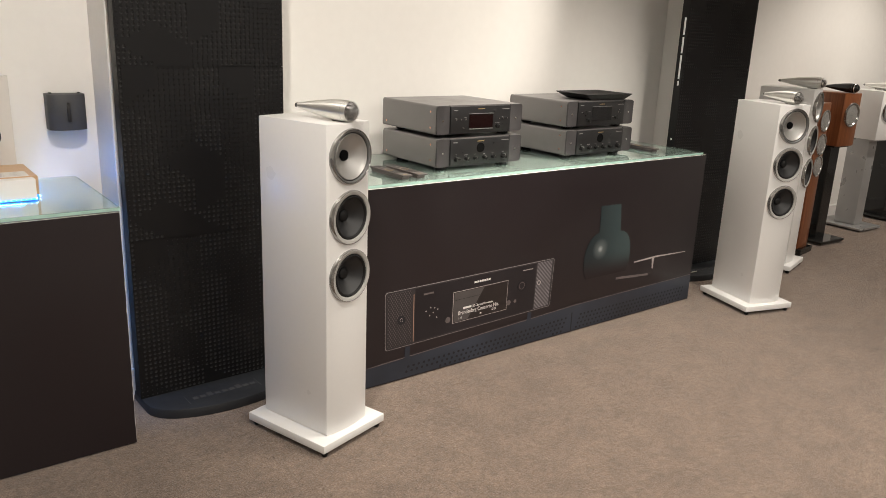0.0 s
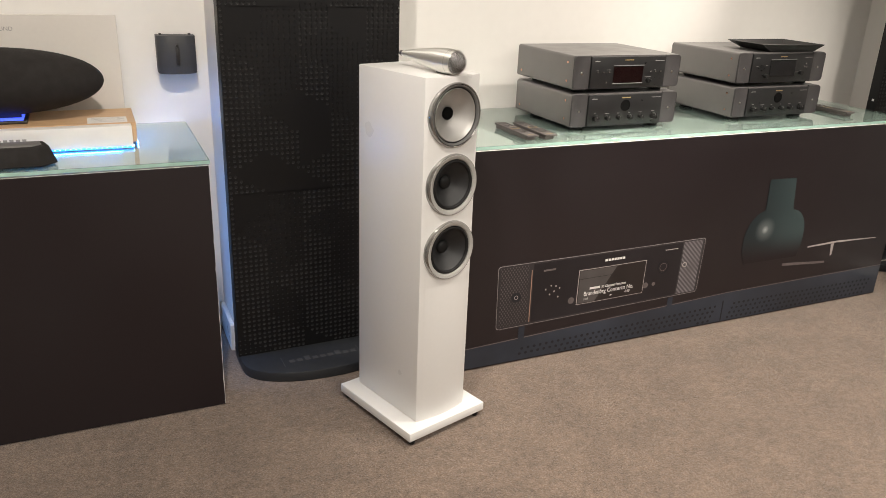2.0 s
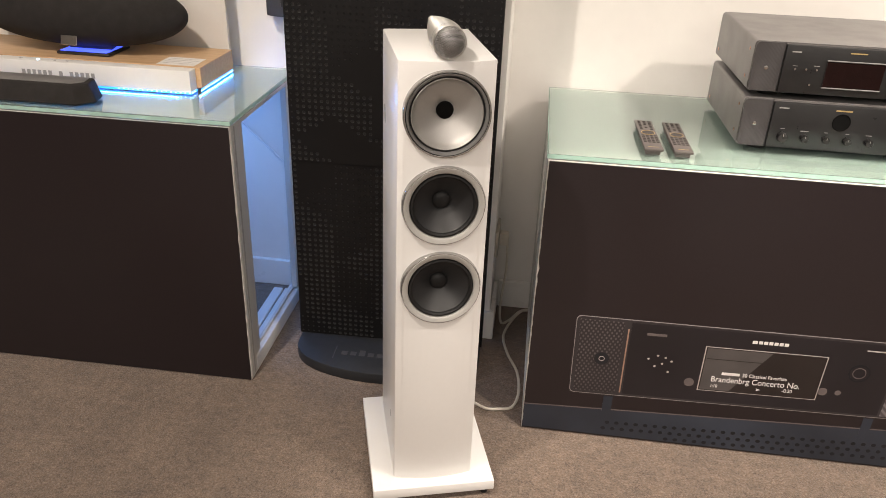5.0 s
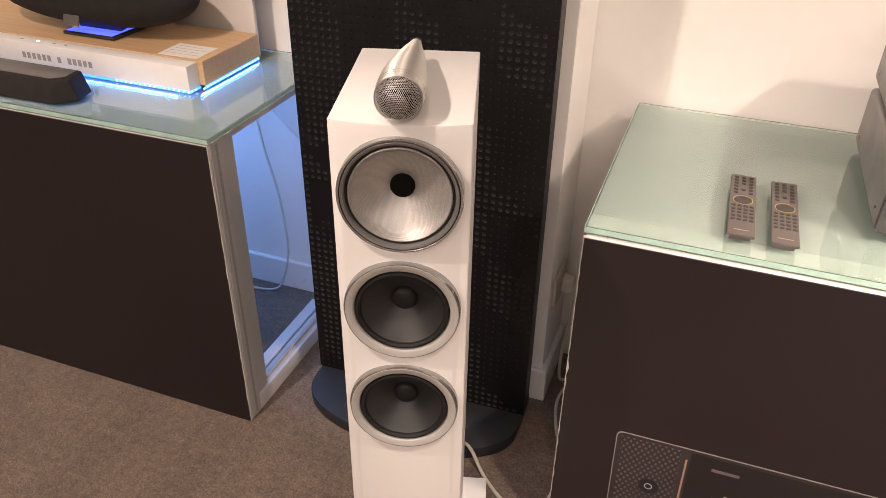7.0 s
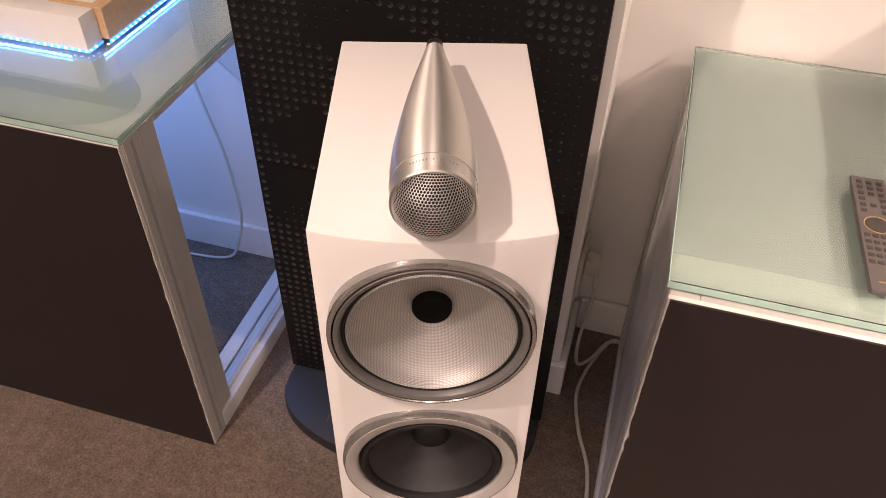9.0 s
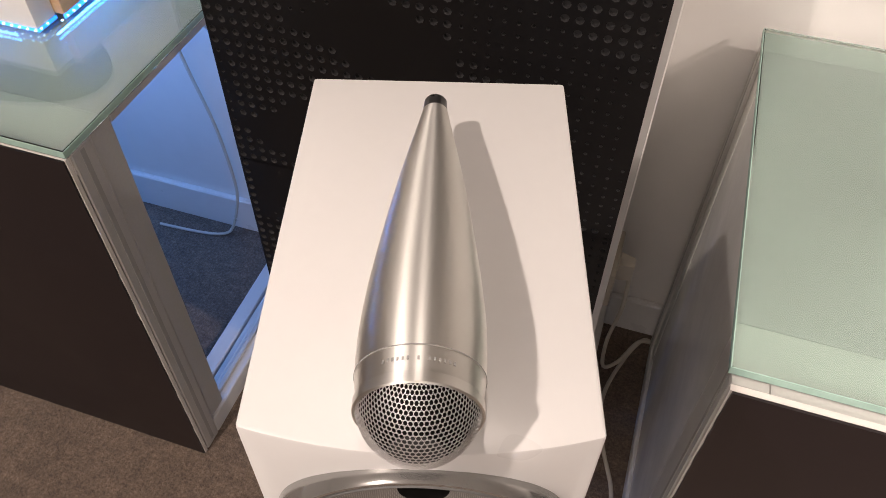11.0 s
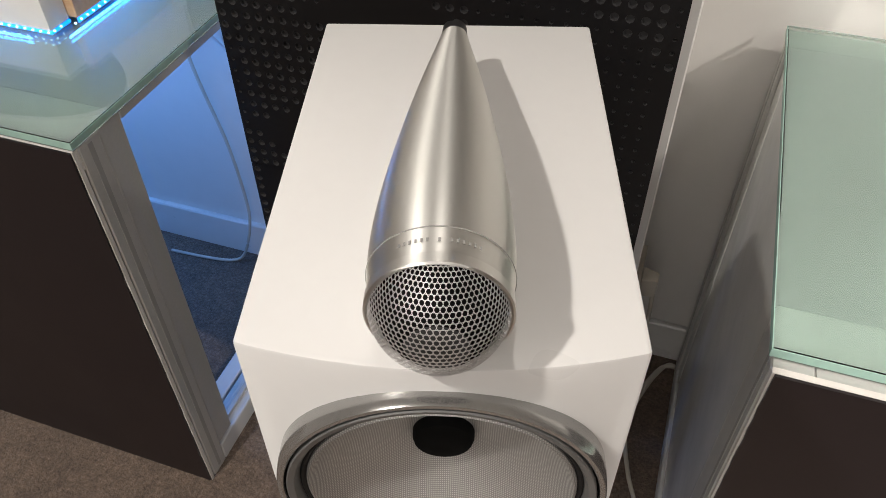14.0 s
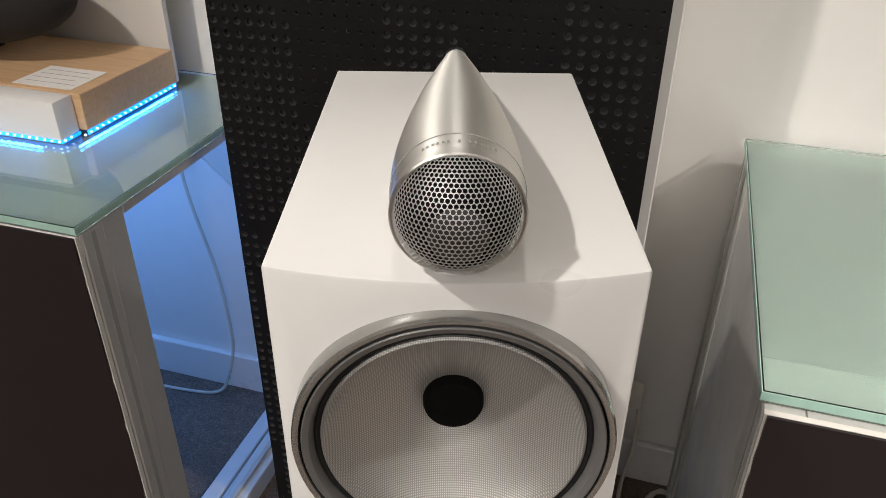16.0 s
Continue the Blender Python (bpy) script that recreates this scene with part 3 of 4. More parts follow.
def arc_front(half, y_edge, bulge, n=16):
    """Points of a shallow convex front from right to left."""
    return [(half * math.cos(math.pi * i / n), y_edge - bulge * (1 - math.cos(math.pi * i / n) ** 2)) for i in range(n + 1)]


def tower_body(w, d, z0, z1, bulge, bevel=0.0022):
    pts = arc_front(w / 2, 0, bulge) + [(-w / 2, d), (w / 2, d)]
    return prism(pts, z0, z1, bevel)


def dome_grille(radius, step, reach, hole):
    """A dome of six-sided openings in level rows about the -y axis, with a small opening in each web between them; hole is the share of an edge that an opening takes."""
    def at(u, v):
        a = math.hypot(u, v)
        k = math.sin(a) / a if a > 1e-9 else 1.0
        return Vector((u * k, -math.cos(a), v * k))
    verts, faces = [], []
    h = step * math.sqrt(3) / 2
    n = int(reach / h) + 2
    for j in range(-n, n):
        for i in range(-2 * n, 2 * n):
            p = lambda a, b: (step * (i + a + (j + b) / 2), h * (j + b))
            for tri in ((p(0, 0), p(1, 0), p(0, 1)), (p(1, 0), p(1, 1), p(0, 1))):
                cx, cz = sum(q[0] for q in tri) / 3, sum(q[1] for q in tri) / 3
                if math.hypot(cx, cz) > reach:
                    continue
                loop = []
                for k in range(3):
                    a, b, c = tri[k], tri[(k + 1) % 3], tri[(k + 2) % 3]
                    mixed = lambda p0, p1, w: (p0[0] + (p1[0] - p0[0]) * w, p0[1] + (p1[1] - p0[1]) * w)
                    e1, e2 = mixed(b, a, hole), mixed(b, c, hole)
                    loop += [mixed(a, b, hole), e1, mixed(mixed(e1, e2, 0.5), (cx, cz), 0.10)]
                inner = [mixed((cx, cz), q, 0.34) for q in loop]
                k0 = len(verts)
                verts += [at(*q) * radius for q in loop] + [at(*q) * radius * 0.998 for q in inner] + [at(*q) * radius * 0.989 for q in loop]
                for k in range(9):
                    m = (k + 1) % 9
                    faces.append((k0 + k, k0 + m, k0 + 9 + m, k0 + 9 + k))
                    if k % 3:
                        faces.append((k0 + k, k0 + 18 + k, k0 + 18 + m, k0 + m))
    me = bpy.data.meshes.new("tmp")
    me.from_pydata(verts, [], faces)
    bm = bmesh.new()
    bm.from_mesh(me)
    bpy.data.meshes.remove(me)
    return bm


def bore(ob, bm):
    """Cuts the shape bm out of ob's mesh."""
    bmesh.ops.recalc_face_normals(bm, faces=bm.faces[:])
    me = bpy.data.meshes.new("cutter")
    bm.to_mesh(me)
    bm.free()
    tool = new("cutter", me)
    mod = ob.modifiers.new("bore", "BOOLEAN")
    mod.operation, mod.object, mod.solver = "DIFFERENCE", tool, "EXACT"
    bpy.context.view_layer.update()
    tool.matrix_world = ob.matrix_world
    bpy.context.view_layer.update()
    made = bpy.data.meshes.new_from_object(ob.evaluated_get(bpy.context.evaluated_depsgraph_get()))
    ob.modifiers.clear()
    ob.data = made
    for p in made.polygons:
        if p.area > 0.012:
            p.use_smooth = False
    made.set_sharp_from_angle(angle=radians(35))
    bpy.data.objects.remove(tool)


def ring_driver(root, z, kind):
    """One drive unit on the curved front; y is the way it stands proud."""
    y = -BULGE
    c = (0, 0, z)
    shrink = 0.962 if kind == "mid" else 0.9725

    def turned_ring(profile, *rest, **more):
        return lathe([(a, r * shrink) for a, r in profile], *rest, **more)
    if kind == "mid":
        outer = turned_ring([(y + 0.013, 0.0885), (y + 0.001, 0.0885), (y - 0.0050, 0.0878), (y - 0.0068, 0.0868), (y - 0.0070, 0.0850), (y - 0.0062, 0.0840), (y - 0.0045, 0.0838), (y + 0.010, 0.0838)], 96, c, close=True)
        d = part("midrange_driver", outer, "ring_clear", root, "polished silver bezel of the midrange unit")
        part("groove", turned_ring([(y - 0.0036, 0.0837), (y - 0.0036, 0.0826), (y + 0.008, 0.0826), (y + 0.008, 0.0837)], 96, c, close=True), "plug", d)
        part("inner_ring", turned_ring([(y + 0.006, 0.0825), (y - 0.0060, 0.0825), (y - 0.0068, 0.0818), (y - 0.0056, 0.0785), (y - 0.0025, 0.0766), (y + 0.006, 0.0762)], 96, c, close=True), "ring_dark", d, "satin grey inner ring")
        part("surround", turned_ring([(y + 0.006, 0.0761), (y - 0.0005, 0.0761), (y - 0.0012, 0.0748), (y + 0.0004, 0.0726), (y + 0.006, 0.0718)], 96, c), "rubber", d, "dark foam edge")
        part("cone", turned_ring([(y + 0.004, 0.0734), (y - 0.0010, 0.0726), (y - 0.0020, 0.0712), (y - 0.0006, 0.0696), (y + 0.0042, 0.0676), (y + 0.0110, 0.060), (y + 0.0190, 0.046), (y + 0.0260, 0.032), (y + 0.0305, 0.0225), (y + 0.0335, 0.0170), (y + 0.0340, 0.0)], 96, c), "cone", d, "silver woven cone")
        part("phase_plug", turned_ring([(y + 0.0338, 0.0178), (y + 0.0290, 0.0176), (y + 0.0266, 0.0165), (y + 0.0248, 0.0130), (y + 0.0240, 0.006), (y + 0.0238, 0)], 48, c), "plug", d, "matt black phase plug")
    else:
        outer = turned_ring([(y + 0.012, 0.0862), (y - 0.002, 0.0862), (y - 0.0066, 0.0846), (y - 0.0072, 0.0836), (y - 0.0058, 0.0742), (y - 0.0046, 0.0728), (y - 0.0015, 0.0714), (y + 0.008, 0.0712)], 96, c, close=True)
        d = part("bass_driver", outer, "ring", root, "satin silver trim ring of the bass unit")
        part("bezel_edge", turned_ring([(y - 0.0015, 0.0866), (y - 0.0069, 0.0843), (y - 0.0069, 0.0852), (y - 0.0015, 0.0874), (y + 0.010, 0.0874), (y + 0.010, 0.0866)], 96, c, close=True), "ring_clear", d)
        part("surround", turned_ring([(y + 0.004, 0.0711), (y - 0.0010, 0.0708), (y - 0.0045, 0.0685), (y - 0.0050, 0.0655), (y - 0.0025, 0.0625), (y + 0.004, 0.0610)], 96, c), "rubber", d, "black rubber surround")
        part("cone", turned_ring([(y + 0.0010, 0.0618), (y + 0.004, 0.059), (y + 0.0135, 0.047), (y + 0.0245, 0.032), (y + 0.032, 0.022), (y + 0.035, 0.018), (y + 0.035, 0.0)], 96, c), "bass_cone", d, "dark grey paper cone")
        part("dust_cap", turned_ring([(y + 0.036, 0.0196), (y + 0.0305, 0.0194), (y + 0.0270, 0.0175), (y + 0.0245, 0.013), (y + 0.0230, 0.006), (y + 0.0225, 0)], 48, c), "rubber", d, "black dust cap")
    return d


TEARDROP = np.polyfit((0, 0.07, 0.15, 0.24, 0.32, 0.41, 0.51, 0.64, 0.74, 0.86, 1), (1.0, 1.036, 1.048, 1.024, 0.965, 0.892, 0.81, 0.688, 0.575, 0.433, 0.27), 5)


def tweeter_pod(root, y_front, z, r, length, body="alu", cap="alu_dark", detail=True):
    """A teardrop pod lying on the cabinet: round perforated front, long tapered tail."""
    n = 28
    prof = []
    ball = y_front + r
    lip = ball - 0.005
    for i in range(n + 1):
        t = i / n
        y = lip + 0.002 + (length - r - 0.008) * t
        prof.append((y, r * float(np.polyval(TEARDROP, (y - ball - 0.002) / (length - r - 0.013)))))
    end = prof[-1][1]
    pod = part("tweeter_pod", lathe([(prof[0][0], 0)] + prof + [(prof[-1][0], 0)], 64, (0, 0, z)), body, root, "brushed silver teardrop tweeter housing")
    part("tail_cap", lathe([(prof[-1][0] + 0.0002, end * 0.97), (prof[-1][0] + 0.010, end * 0.90), (prof[-1][0] + 0.0125, end * 0.6), (prof[-1][0] + 0.013, 0)], 32, (0, 0, z)), cap, pod, "dark tail cap")
    part("collar", lathe([(lip + 0.0020, r * 1.004), (lip + 0.0020, r * 0.95), (lip - 0.0035, r * 0.95), (lip - 0.0042, r * 0.985), (lip - 0.0035, r * 1.012), (lip + 0.0018, r * 1.014)], 64, (0, 0, z), close=True), "alu", pod, "polished front collar")
    part("collar_line", lathe([(lip + 0.0148, r * 1.035), (lip + 0.0148, r * 1.0435), (lip + 0.0153, r * 1.0435), (lip + 0.0153, r * 1.035)], 64, (0, 0, z), close=True), "ring", pod, "fine engraved line")
    if detail:
        gr = dome_grille(r * 0.984, 0.086, 1.50, 0.472)
        part("grille", turned(gr, Matrix.Translation((0, ball - 0.0015, z))), "grille", pod, "perforated silver dome grille")
        # matt black bowl added for the shade behind the grille's openings
        inner = r * 0.87
        bowl = [(ball - 0.002 - inner * math.sin(radians(9 * k)), inner * math.cos(radians(9 * k))) for k in range(0, 9)]
        part("shade_bowl", lathe([(lip, r * 0.93)] + bowl[1:] + [(ball - 0.002 - inner, 0)], 48, (0, 0, z)), "plug", pod)
        part("tweeter_dome", lathe([(ball - 0.0024 - inner * math.cos(radians(5 * k)), inner * math.sin(radians(5 * k))) for k in range(6, 0, -1)] + [(ball - 0.0024 - inner, 0)], 40, (0, 0, z)), "dome", pod, "dark grey tweeter dome")
        # maker's name as a row of small bars on top, just behind the collar
        bm = bmesh.new()
        for i in range(15):
            if i in (6, 8):
                continue
            a = radians(90 + (7 - i) * 4.4)
            rr = r * 1.021
            p = Matrix.Translation((0, lip + 0.0082, z)) @ Matrix.Rotation(radians(90) - a, 4, "Y") @ Matrix.Translation((0, 0, rr))
            turned_bar = box(-0.0005, 0.0005, -0.0010, 0.0010, -0.0001, 0.0001)
            join(bm, turned(turned_bar, p))
        part("name_bars", bm, "ring", pod, "small engraved brand bars")
    part("pod_neck", box(-0.010, 0.010, ball + 0.012, ball + 0.062, z - r * 1.06, z - r * 0.70, 0.002, 1), "alu_dark", pod)
    return pod


def tower(m, label):
    root = thing("floorstanding_loudspeaker", m, label, "loudspeaker", "white floorstanding loudspeakers")
    body = part("cabinet", tower_body(CAB_W, CAB_D, CAB_Z0 + 0.003, CAB_Z1, BULGE), "lacquer", root, "satin white cabinet with a bowed front")
    for z, r in zip(DRIVERS, (0.0800, 0.0735, 0.0735)):
        bore(body, lathe([(-0.06, 0), (-0.06, r), (0.05, r), (0.05, 0)], 64, (0, 0, z)))
    part("foot_gap", tower_body(CAB_W - 0.004, CAB_D - 0.004, CAB_Z0, CAB_Z0 + 0.003, BULGE - 0.001, 0), "edge", root)
    part("plinth", box(-0.1455, 0.1455, -0.040, 0.316, 0.0185, CAB_Z0, 0.0018, 2), "lacquer", root, "white square plinth")
    for x in (-0.125, 0.125):
        for y in (-0.022, 0.298):
            part("spike_foot", upright([(0.0, 0.0), (0.0, 0.009), (0.008, 0.011), (0.0185, 0.011)], 20, (x, y, 0)), "rubber", root, "black rubber foot")
    ring_driver(root, DRIVERS[0], "mid")
    ring_driver(root, DRIVERS[1], "bass")
    ring_driver(root, DRIVERS[2], "bass")
    tweeter_pod(root, -0.0318, CAB_Z1 + 0.0332, 0.0305, 0.2525)
    return root


main = tower(pose(1.092, 2.016, 0, 0, 0, 16.7), "white floorstanding loudspeaker with silver teardrop tweeter on top")
second = copy_thing(main, pose(3.523, 1.961, 0, 0, 0, -16.7))
second["label"] = "white floorstanding loudspeaker standing past the long counter's end"

# ---- perforated acoustic panels ----
PITCH, CELLS = 0.01671, 34


def hole_kind(u, v, salt):
    """0 solid, 1 fine holes, 2 large holes, by a pattern of tumbling blocks."""
    s = 7.6
    w, h = math.sqrt(3) * s, 1.5 * s
    best = None
    r0 = round(v / h)
    for r in (r0 - 1, r0, r0 + 1):
        off = 0.5 * w if r % 2 else 0
        q = round((u - off) / w)
        dx, dy = u - off - q * w, v - r * h
        if best is None or dx * dx + dy * dy < best[0]:
            best = (dx * dx + dy * dy, q, r, dx, dy)
    _, q, r, dx, dy = best
    face = int(((math.degrees(math.atan2(dy, dx)) + 30) % 360) // 120)
    n = (q * 7 + r * 13 + face * 5 + salt * 11 + q * r * 3) % 10
    return 0 if n < 2 else 1 if n < 5 else 2


def perforated_tile(salt):
    verts, faces = [], []
    half = CELLS * PITCH / 2
    N = 8
    for i in range(CELLS):
        for j in range(CELLS):
            cx, cz = -half + (i + 0.5) * PITCH, (j + 0.5) * PITCH
            hp = PITCH / 2
            kind = hole_kind(i, CELLS - j, salt)
            k0 = len(verts)
            sq = [(hp, 0), (hp, hp), (0, hp), (-hp, hp), (-hp, 0), (-hp, -hp), (0, -hp), (hp, -hp)]
            verts += [(cx + x, 0, cz + z) for x, z in sq]
            if kind == 0:
                faces.append(tuple(range(k0, k0 + 8)))
                continue
            r = 0.0025 if kind == 1 else 0.0052
            for rr, dep in ((r, 0.0), (r * 0.94, 0.0008), (r * 0.90, 0.0058)):
                verts += [(cx + rr * math.cos(2 * math.pi * k / N), dep, cz + rr * math.sin(2 * math.pi * k / N)) for k in range(N)]
            for ring in range(3):
                a, b = k0 + 8 * ring, k0 + 8 * ring + 8
                faces += [(a + k, a + (k + 1) % 8, b + (k + 1) % 8, b + k) for k in range(8)]
            faces.append(tuple(range(k0 + 24, k0 + 32)))
    me = bpy.data.meshes.new("perforated_tile")
    me.from_pydata(verts, [], faces)
    me.materials.append(M["panel"].m)
    me.materials.append(M["hole"].m)
    me.update()
    for p in me.polygons:
        if p.center.y > 0.0003:
            p.material_index = 1
    return me


TILES = [perforated_tile(s) for s in (0, 1, 2)]
PW = CELLS * PITCH


def acoustic_panel(m, label):
    root = thing("acoustic_panel", m, label, "acoustic panel", "black acoustic panels")
    part("frame", box(-PW / 2, PW / 2, 0.0085, 0.052, 0.036, 0.036 + 3 * PW + 0.004, 0.001, 1), "panel", root, "black panel body")
    for i in range(3):
        t = new("perforated_tile", TILES[i])
        t.parent, t.location = root, (0, 0.0, 0.036 + i * (PW + 0.0018))
        for s in (-1, 1):
            a, b = sorted((s * PW / 2, s * (PW / 2 - 0.0012)))
            part("tile_side", box(a, b, 0.0004, 0.0084, 0.0364 + i * (PW + 0.0018), 0.0356 + i * (PW + 0.0018) + PW), "panel", root)
    pts = [(PW / 2 - 0.004, 0.085), (PW / 2 - 0.004, -0.035)]
    n = 22
    for k in range(1, n):
        a = math.pi * k / n
        pts.append(((PW / 2 - 0.004) * math.cos(a), -0.035 - 0.150 * math.sin(a) ** 0.85))
    pts += [(-PW / 2 + 0.004, -0.035), (-PW / 2 + 0.004, 0.085)]
    base = part("base", prism(pts, 0.0, 0.035, 0.003), "foot", root, "dark slate half round foot plate")
    for k, x in enumerate((-0.155, 0.112)):
        part("base_stroke", box(x - 0.0015, x + 0.0015, -0.125, -0.06, 0.0352, 0.0357), "foot_print", base)
    for k in range(9):
        x = -0.125 + 0.027 * k
        tall = 0.030 if k in (2, 6) else 0.020
        part("base_brand_bar", box(x - 0.009, x + 0.009, -0.103, -0.103 + tall, 0.0352, 0.0357, 0), "foot_print", base, "engraved grey brand bars")
    return root


panel_a = acoustic_panel(pose(0.879, 2.588, 0, 0, 0, 1.5), "tall black perforated acoustic panel on a slate foot")
panel_b = copy_thing(panel_a, pose(3.80, 2.597, 0, 0, 0, -4))
for z0, z1 in ((1.35, 1.44), (1.255, 1.34), (1.12, 1.245), (1.085, 1.11), (0.79, 0.80)):
    part("edge_clip", box(-PW / 2 - 0.006, -PW / 2 - 0.0005, 0.016, 0.026, z0, z1, 0.0015, 1), "frame_white", panel_b, "pale edge clip")

# ---- hi-fi separates on the long counter ----
UW, UD, UH = 0.452, 0.385, 0.1145


def cyl(x, z, r, y0, y1, seg=28, taper=1.0):
    return lathe([(y0, 0), (y0, r * taper * 0.92), (y0 + 0.001, r * taper), (y1, r), (y1, 0)], seg, (x, 0, z))


def unit_shell(name, m, label, category):
    root = thing(name, m, label, category, "stacked hi-fi separates")
    z0, z1 = 0.0135, 0.0135 + UH
    part("case", sheet(rounded([(-UW / 2, z0), (UW / 2, z0), (UW / 2, z1), (-UW / 2, z1)], 0.010, 5), 0.0065, UD, 0.0015), "case", root, "graphite metal case")
    # front: bevelled side cheeks with a sunk centre
    for s in (-1, 1):
        arc = [(UW / 2 - 0.0132 + 0.012 * math.cos(radians(15 * k)), 0.012 * math.sin(radians(15 * k))) for k in range(7)]
        pts = [(s * x, 0.0272 - dz) for x, dz in arc[::-1]] + [(s * x, 0.1148 + dz) for x, dz in arc] + [(s * 0.160, 0.1268), (s * 0.160, 0.0152)]
        own = sheet(pts if s > 0 else pts[::-1], 0, 0.0064, 0.0016)
        for v in own.verts:
            k = (abs(v.co.x) - 0.160) / (UW / 2 - 0.160)
            if v.co.y < 0.003:
                v.co.y += 0.0026 * (1 - k)
        part("cheek", own, "cheek", root, "dark textured front cheek")
    part("faceplate", box(-0.158, 0.158, -0.0035, 0.0116, 0.0150, 0.1235, 0.002, 2), "face", root, "black satin faceplate")
    for s in (-1, 1):
        part("screw", lathe([(-0.0005, 0), (-0.0005, 0.003), (0.0, 0.0046), (0.005, 0.0050), (0.005, 0)], 20, (s * 0.193, 0, 0.069)), "silver", root, "polished silver screw")
    for s in (-1, 1):
        for y in (0.055, UD - 0.06):
            part("foot", upright([(0, 0), (0, 0.024), (0.003, 0.026), (0.0135, 0.026)], 28, (s * 0.165, y, 0)), "rubber", root)
    for y in (0.04, UD - 0.03):
        for z in (0.040, 0.103) if y < 0.1 else (0.035,):
            for s in (-1, 1):
                bm = turned(lathe([(-0.0008, 0), (-0.0008, 0.0035), (0.001, 0.0042), (0.001, 0)], 16), Matrix.Translation((s * (UW / 2), y, z)) @ Matrix.Rotation(radians(-90 * s if s < 0 else 90), 4, "Z"))
                part("side_screw", bm, "copper", root, "copper side screw")
    return root


def bars(root, spec, mat, y=-0.0041):
    for x, z, w, h in spec:
        part("marking", box(x - w / 2, x + w / 2, y, y + 0.0004, z - h / 2, z + h / 2), mat, root)


def amplifier(m, label):
    root = unit_shell("amplifier", m, label, "amplifier")
    port = part("porthole", lathe([(-0.0034, 0.0205), (-0.0052, 0.0197), (-0.0048, 0.0188), (-0.0042, 0.0185), (-0.0042, 0)], 40, (-0.002, 0, 0.085)), "plug", root, "round black window")
    for x, r in ((-0.128, 0.0115), (-0.078, 0.0085), (-0.030, 0.0078), (0.018, 0.0085), (0.066, 0.0085), (0.122, 0.0115)):
        k = part("knob", cyl(x, 0.044, r, -0.021, -0.0034), "knob", root, "black knob")
        part("pointer", box(x - 0.0007, x + 0.0007, -0.0216, -0.0211, 0.044 + r * 0.3, 0.044 + r * 0.85), "mark", k)
    bars(root, [(-0.128, 0.062, 0.010, 0.0016), (-0.078, 0.059, 0.018, 0.0022), (-0.030, 0.059, 0.008, 0.0016), (0.018, 0.059, 0.008, 0.0016), (0.066, 0.059, 0.013, 0.0016), (0.122, 0.062, 0.014, 0.0018), (-0.135, 0.111, 0.022, 0.0028), (0.130, 0.111, 0.040, 0.0022)], "mark")
    bars(root, [(-0.002, 0.1125, 0.036, 0.0034)], "gold")
    return root


def disc_player(m, label, network=False):
    root = unit_shell("disc_player", m, label, "disc player")
    x = -0.002 if not network else 0.0
    w, z0, z1 = (0.063, 0.034, 0.092) if not network else (0.066, 0.038, 0.100)
    d = part("display", box(x - w, x + w, -0.0058, -0.0034, z0, z1, 0.001, 1), "display" if not network else "display_dark", root, "dark glossy display")
    part("display_edge", box(x - w - 0.001, x + w + 0.001, -0.0075, -0.0034, z1 + 0.0002, z1 + 0.003, 0.0008, 1), "ring_dark", d, "grey display edge")
    part("display_edge", box(x - w - 0.001, x + w + 0.001, -0.0075, -0.0034, z0 - 0.003, z0 - 0.0002, 0.0008, 1), "ring_dark", d, "grey display edge") if not network else None
    for bx, bz in (((-0.132, 0.072), (-0.108, 0.072), (-0.085, 0.072), (0.092, 0.072), (0.114, 0.072), (0.136, 0.072), (0.085, 0.040), (-0.094, 0.038)) if not network else ((-0.125, 0.072), (-0.110, 0.080), (-0.110, 0.062), (-0.095, 0.072), (-0.100, 0.045), (0.118, 0.085), (0.124, 0.072), (0.113, 0.074), (0.096, 0.050), (-0.085, 0.040))):
        r = 0.0085 if bz < 0.052 and bx > 0.08 or bz == 0.040 and network else 0.0026
        part("button", cyl(bx, bz, r, -0.0085 if r < 0.005 else -0.016, -0.0034, 18), "knob" if r > 0.005 or bx < 0 and network else "silver", root)
    bars(root, [(-0.132, 0.078, 0.010, 0.0012), (-0.085, 0.080, 0.012, 0.0012), (0.114, 0.078, 0.006, 0.0012), (0.085, 0.053, 0.026, 0.0015), (-0.135, 0.109, 0.020, 0.0028), (0.130, 0.109, 0.040, 0.0022)], "mark")
    bars(root, [(-0.002, 0.1125, 0.036, 0.0028)], "gold")
    return root


STACKS = [(1.966, 2.436, 0.0), (2.712, 2.452, 0.0)]
for i, (x, y, yaw) in enumerate(STACKS):
    where = "next to two remotes" if i == 0 else "near the counter's far end"
    amplifier(pose(x, y, TOP, 0, 0, yaw), f"black stereo amplifier with six knobs {where}")
    disc_player(pose(x, y + 0.006, TOP + 0.1295, 0, 0, yaw), "black disc player with red display stacked on an amplifier" if i == 0 else "black network player with square display stacked on an amplifier", i == 1)


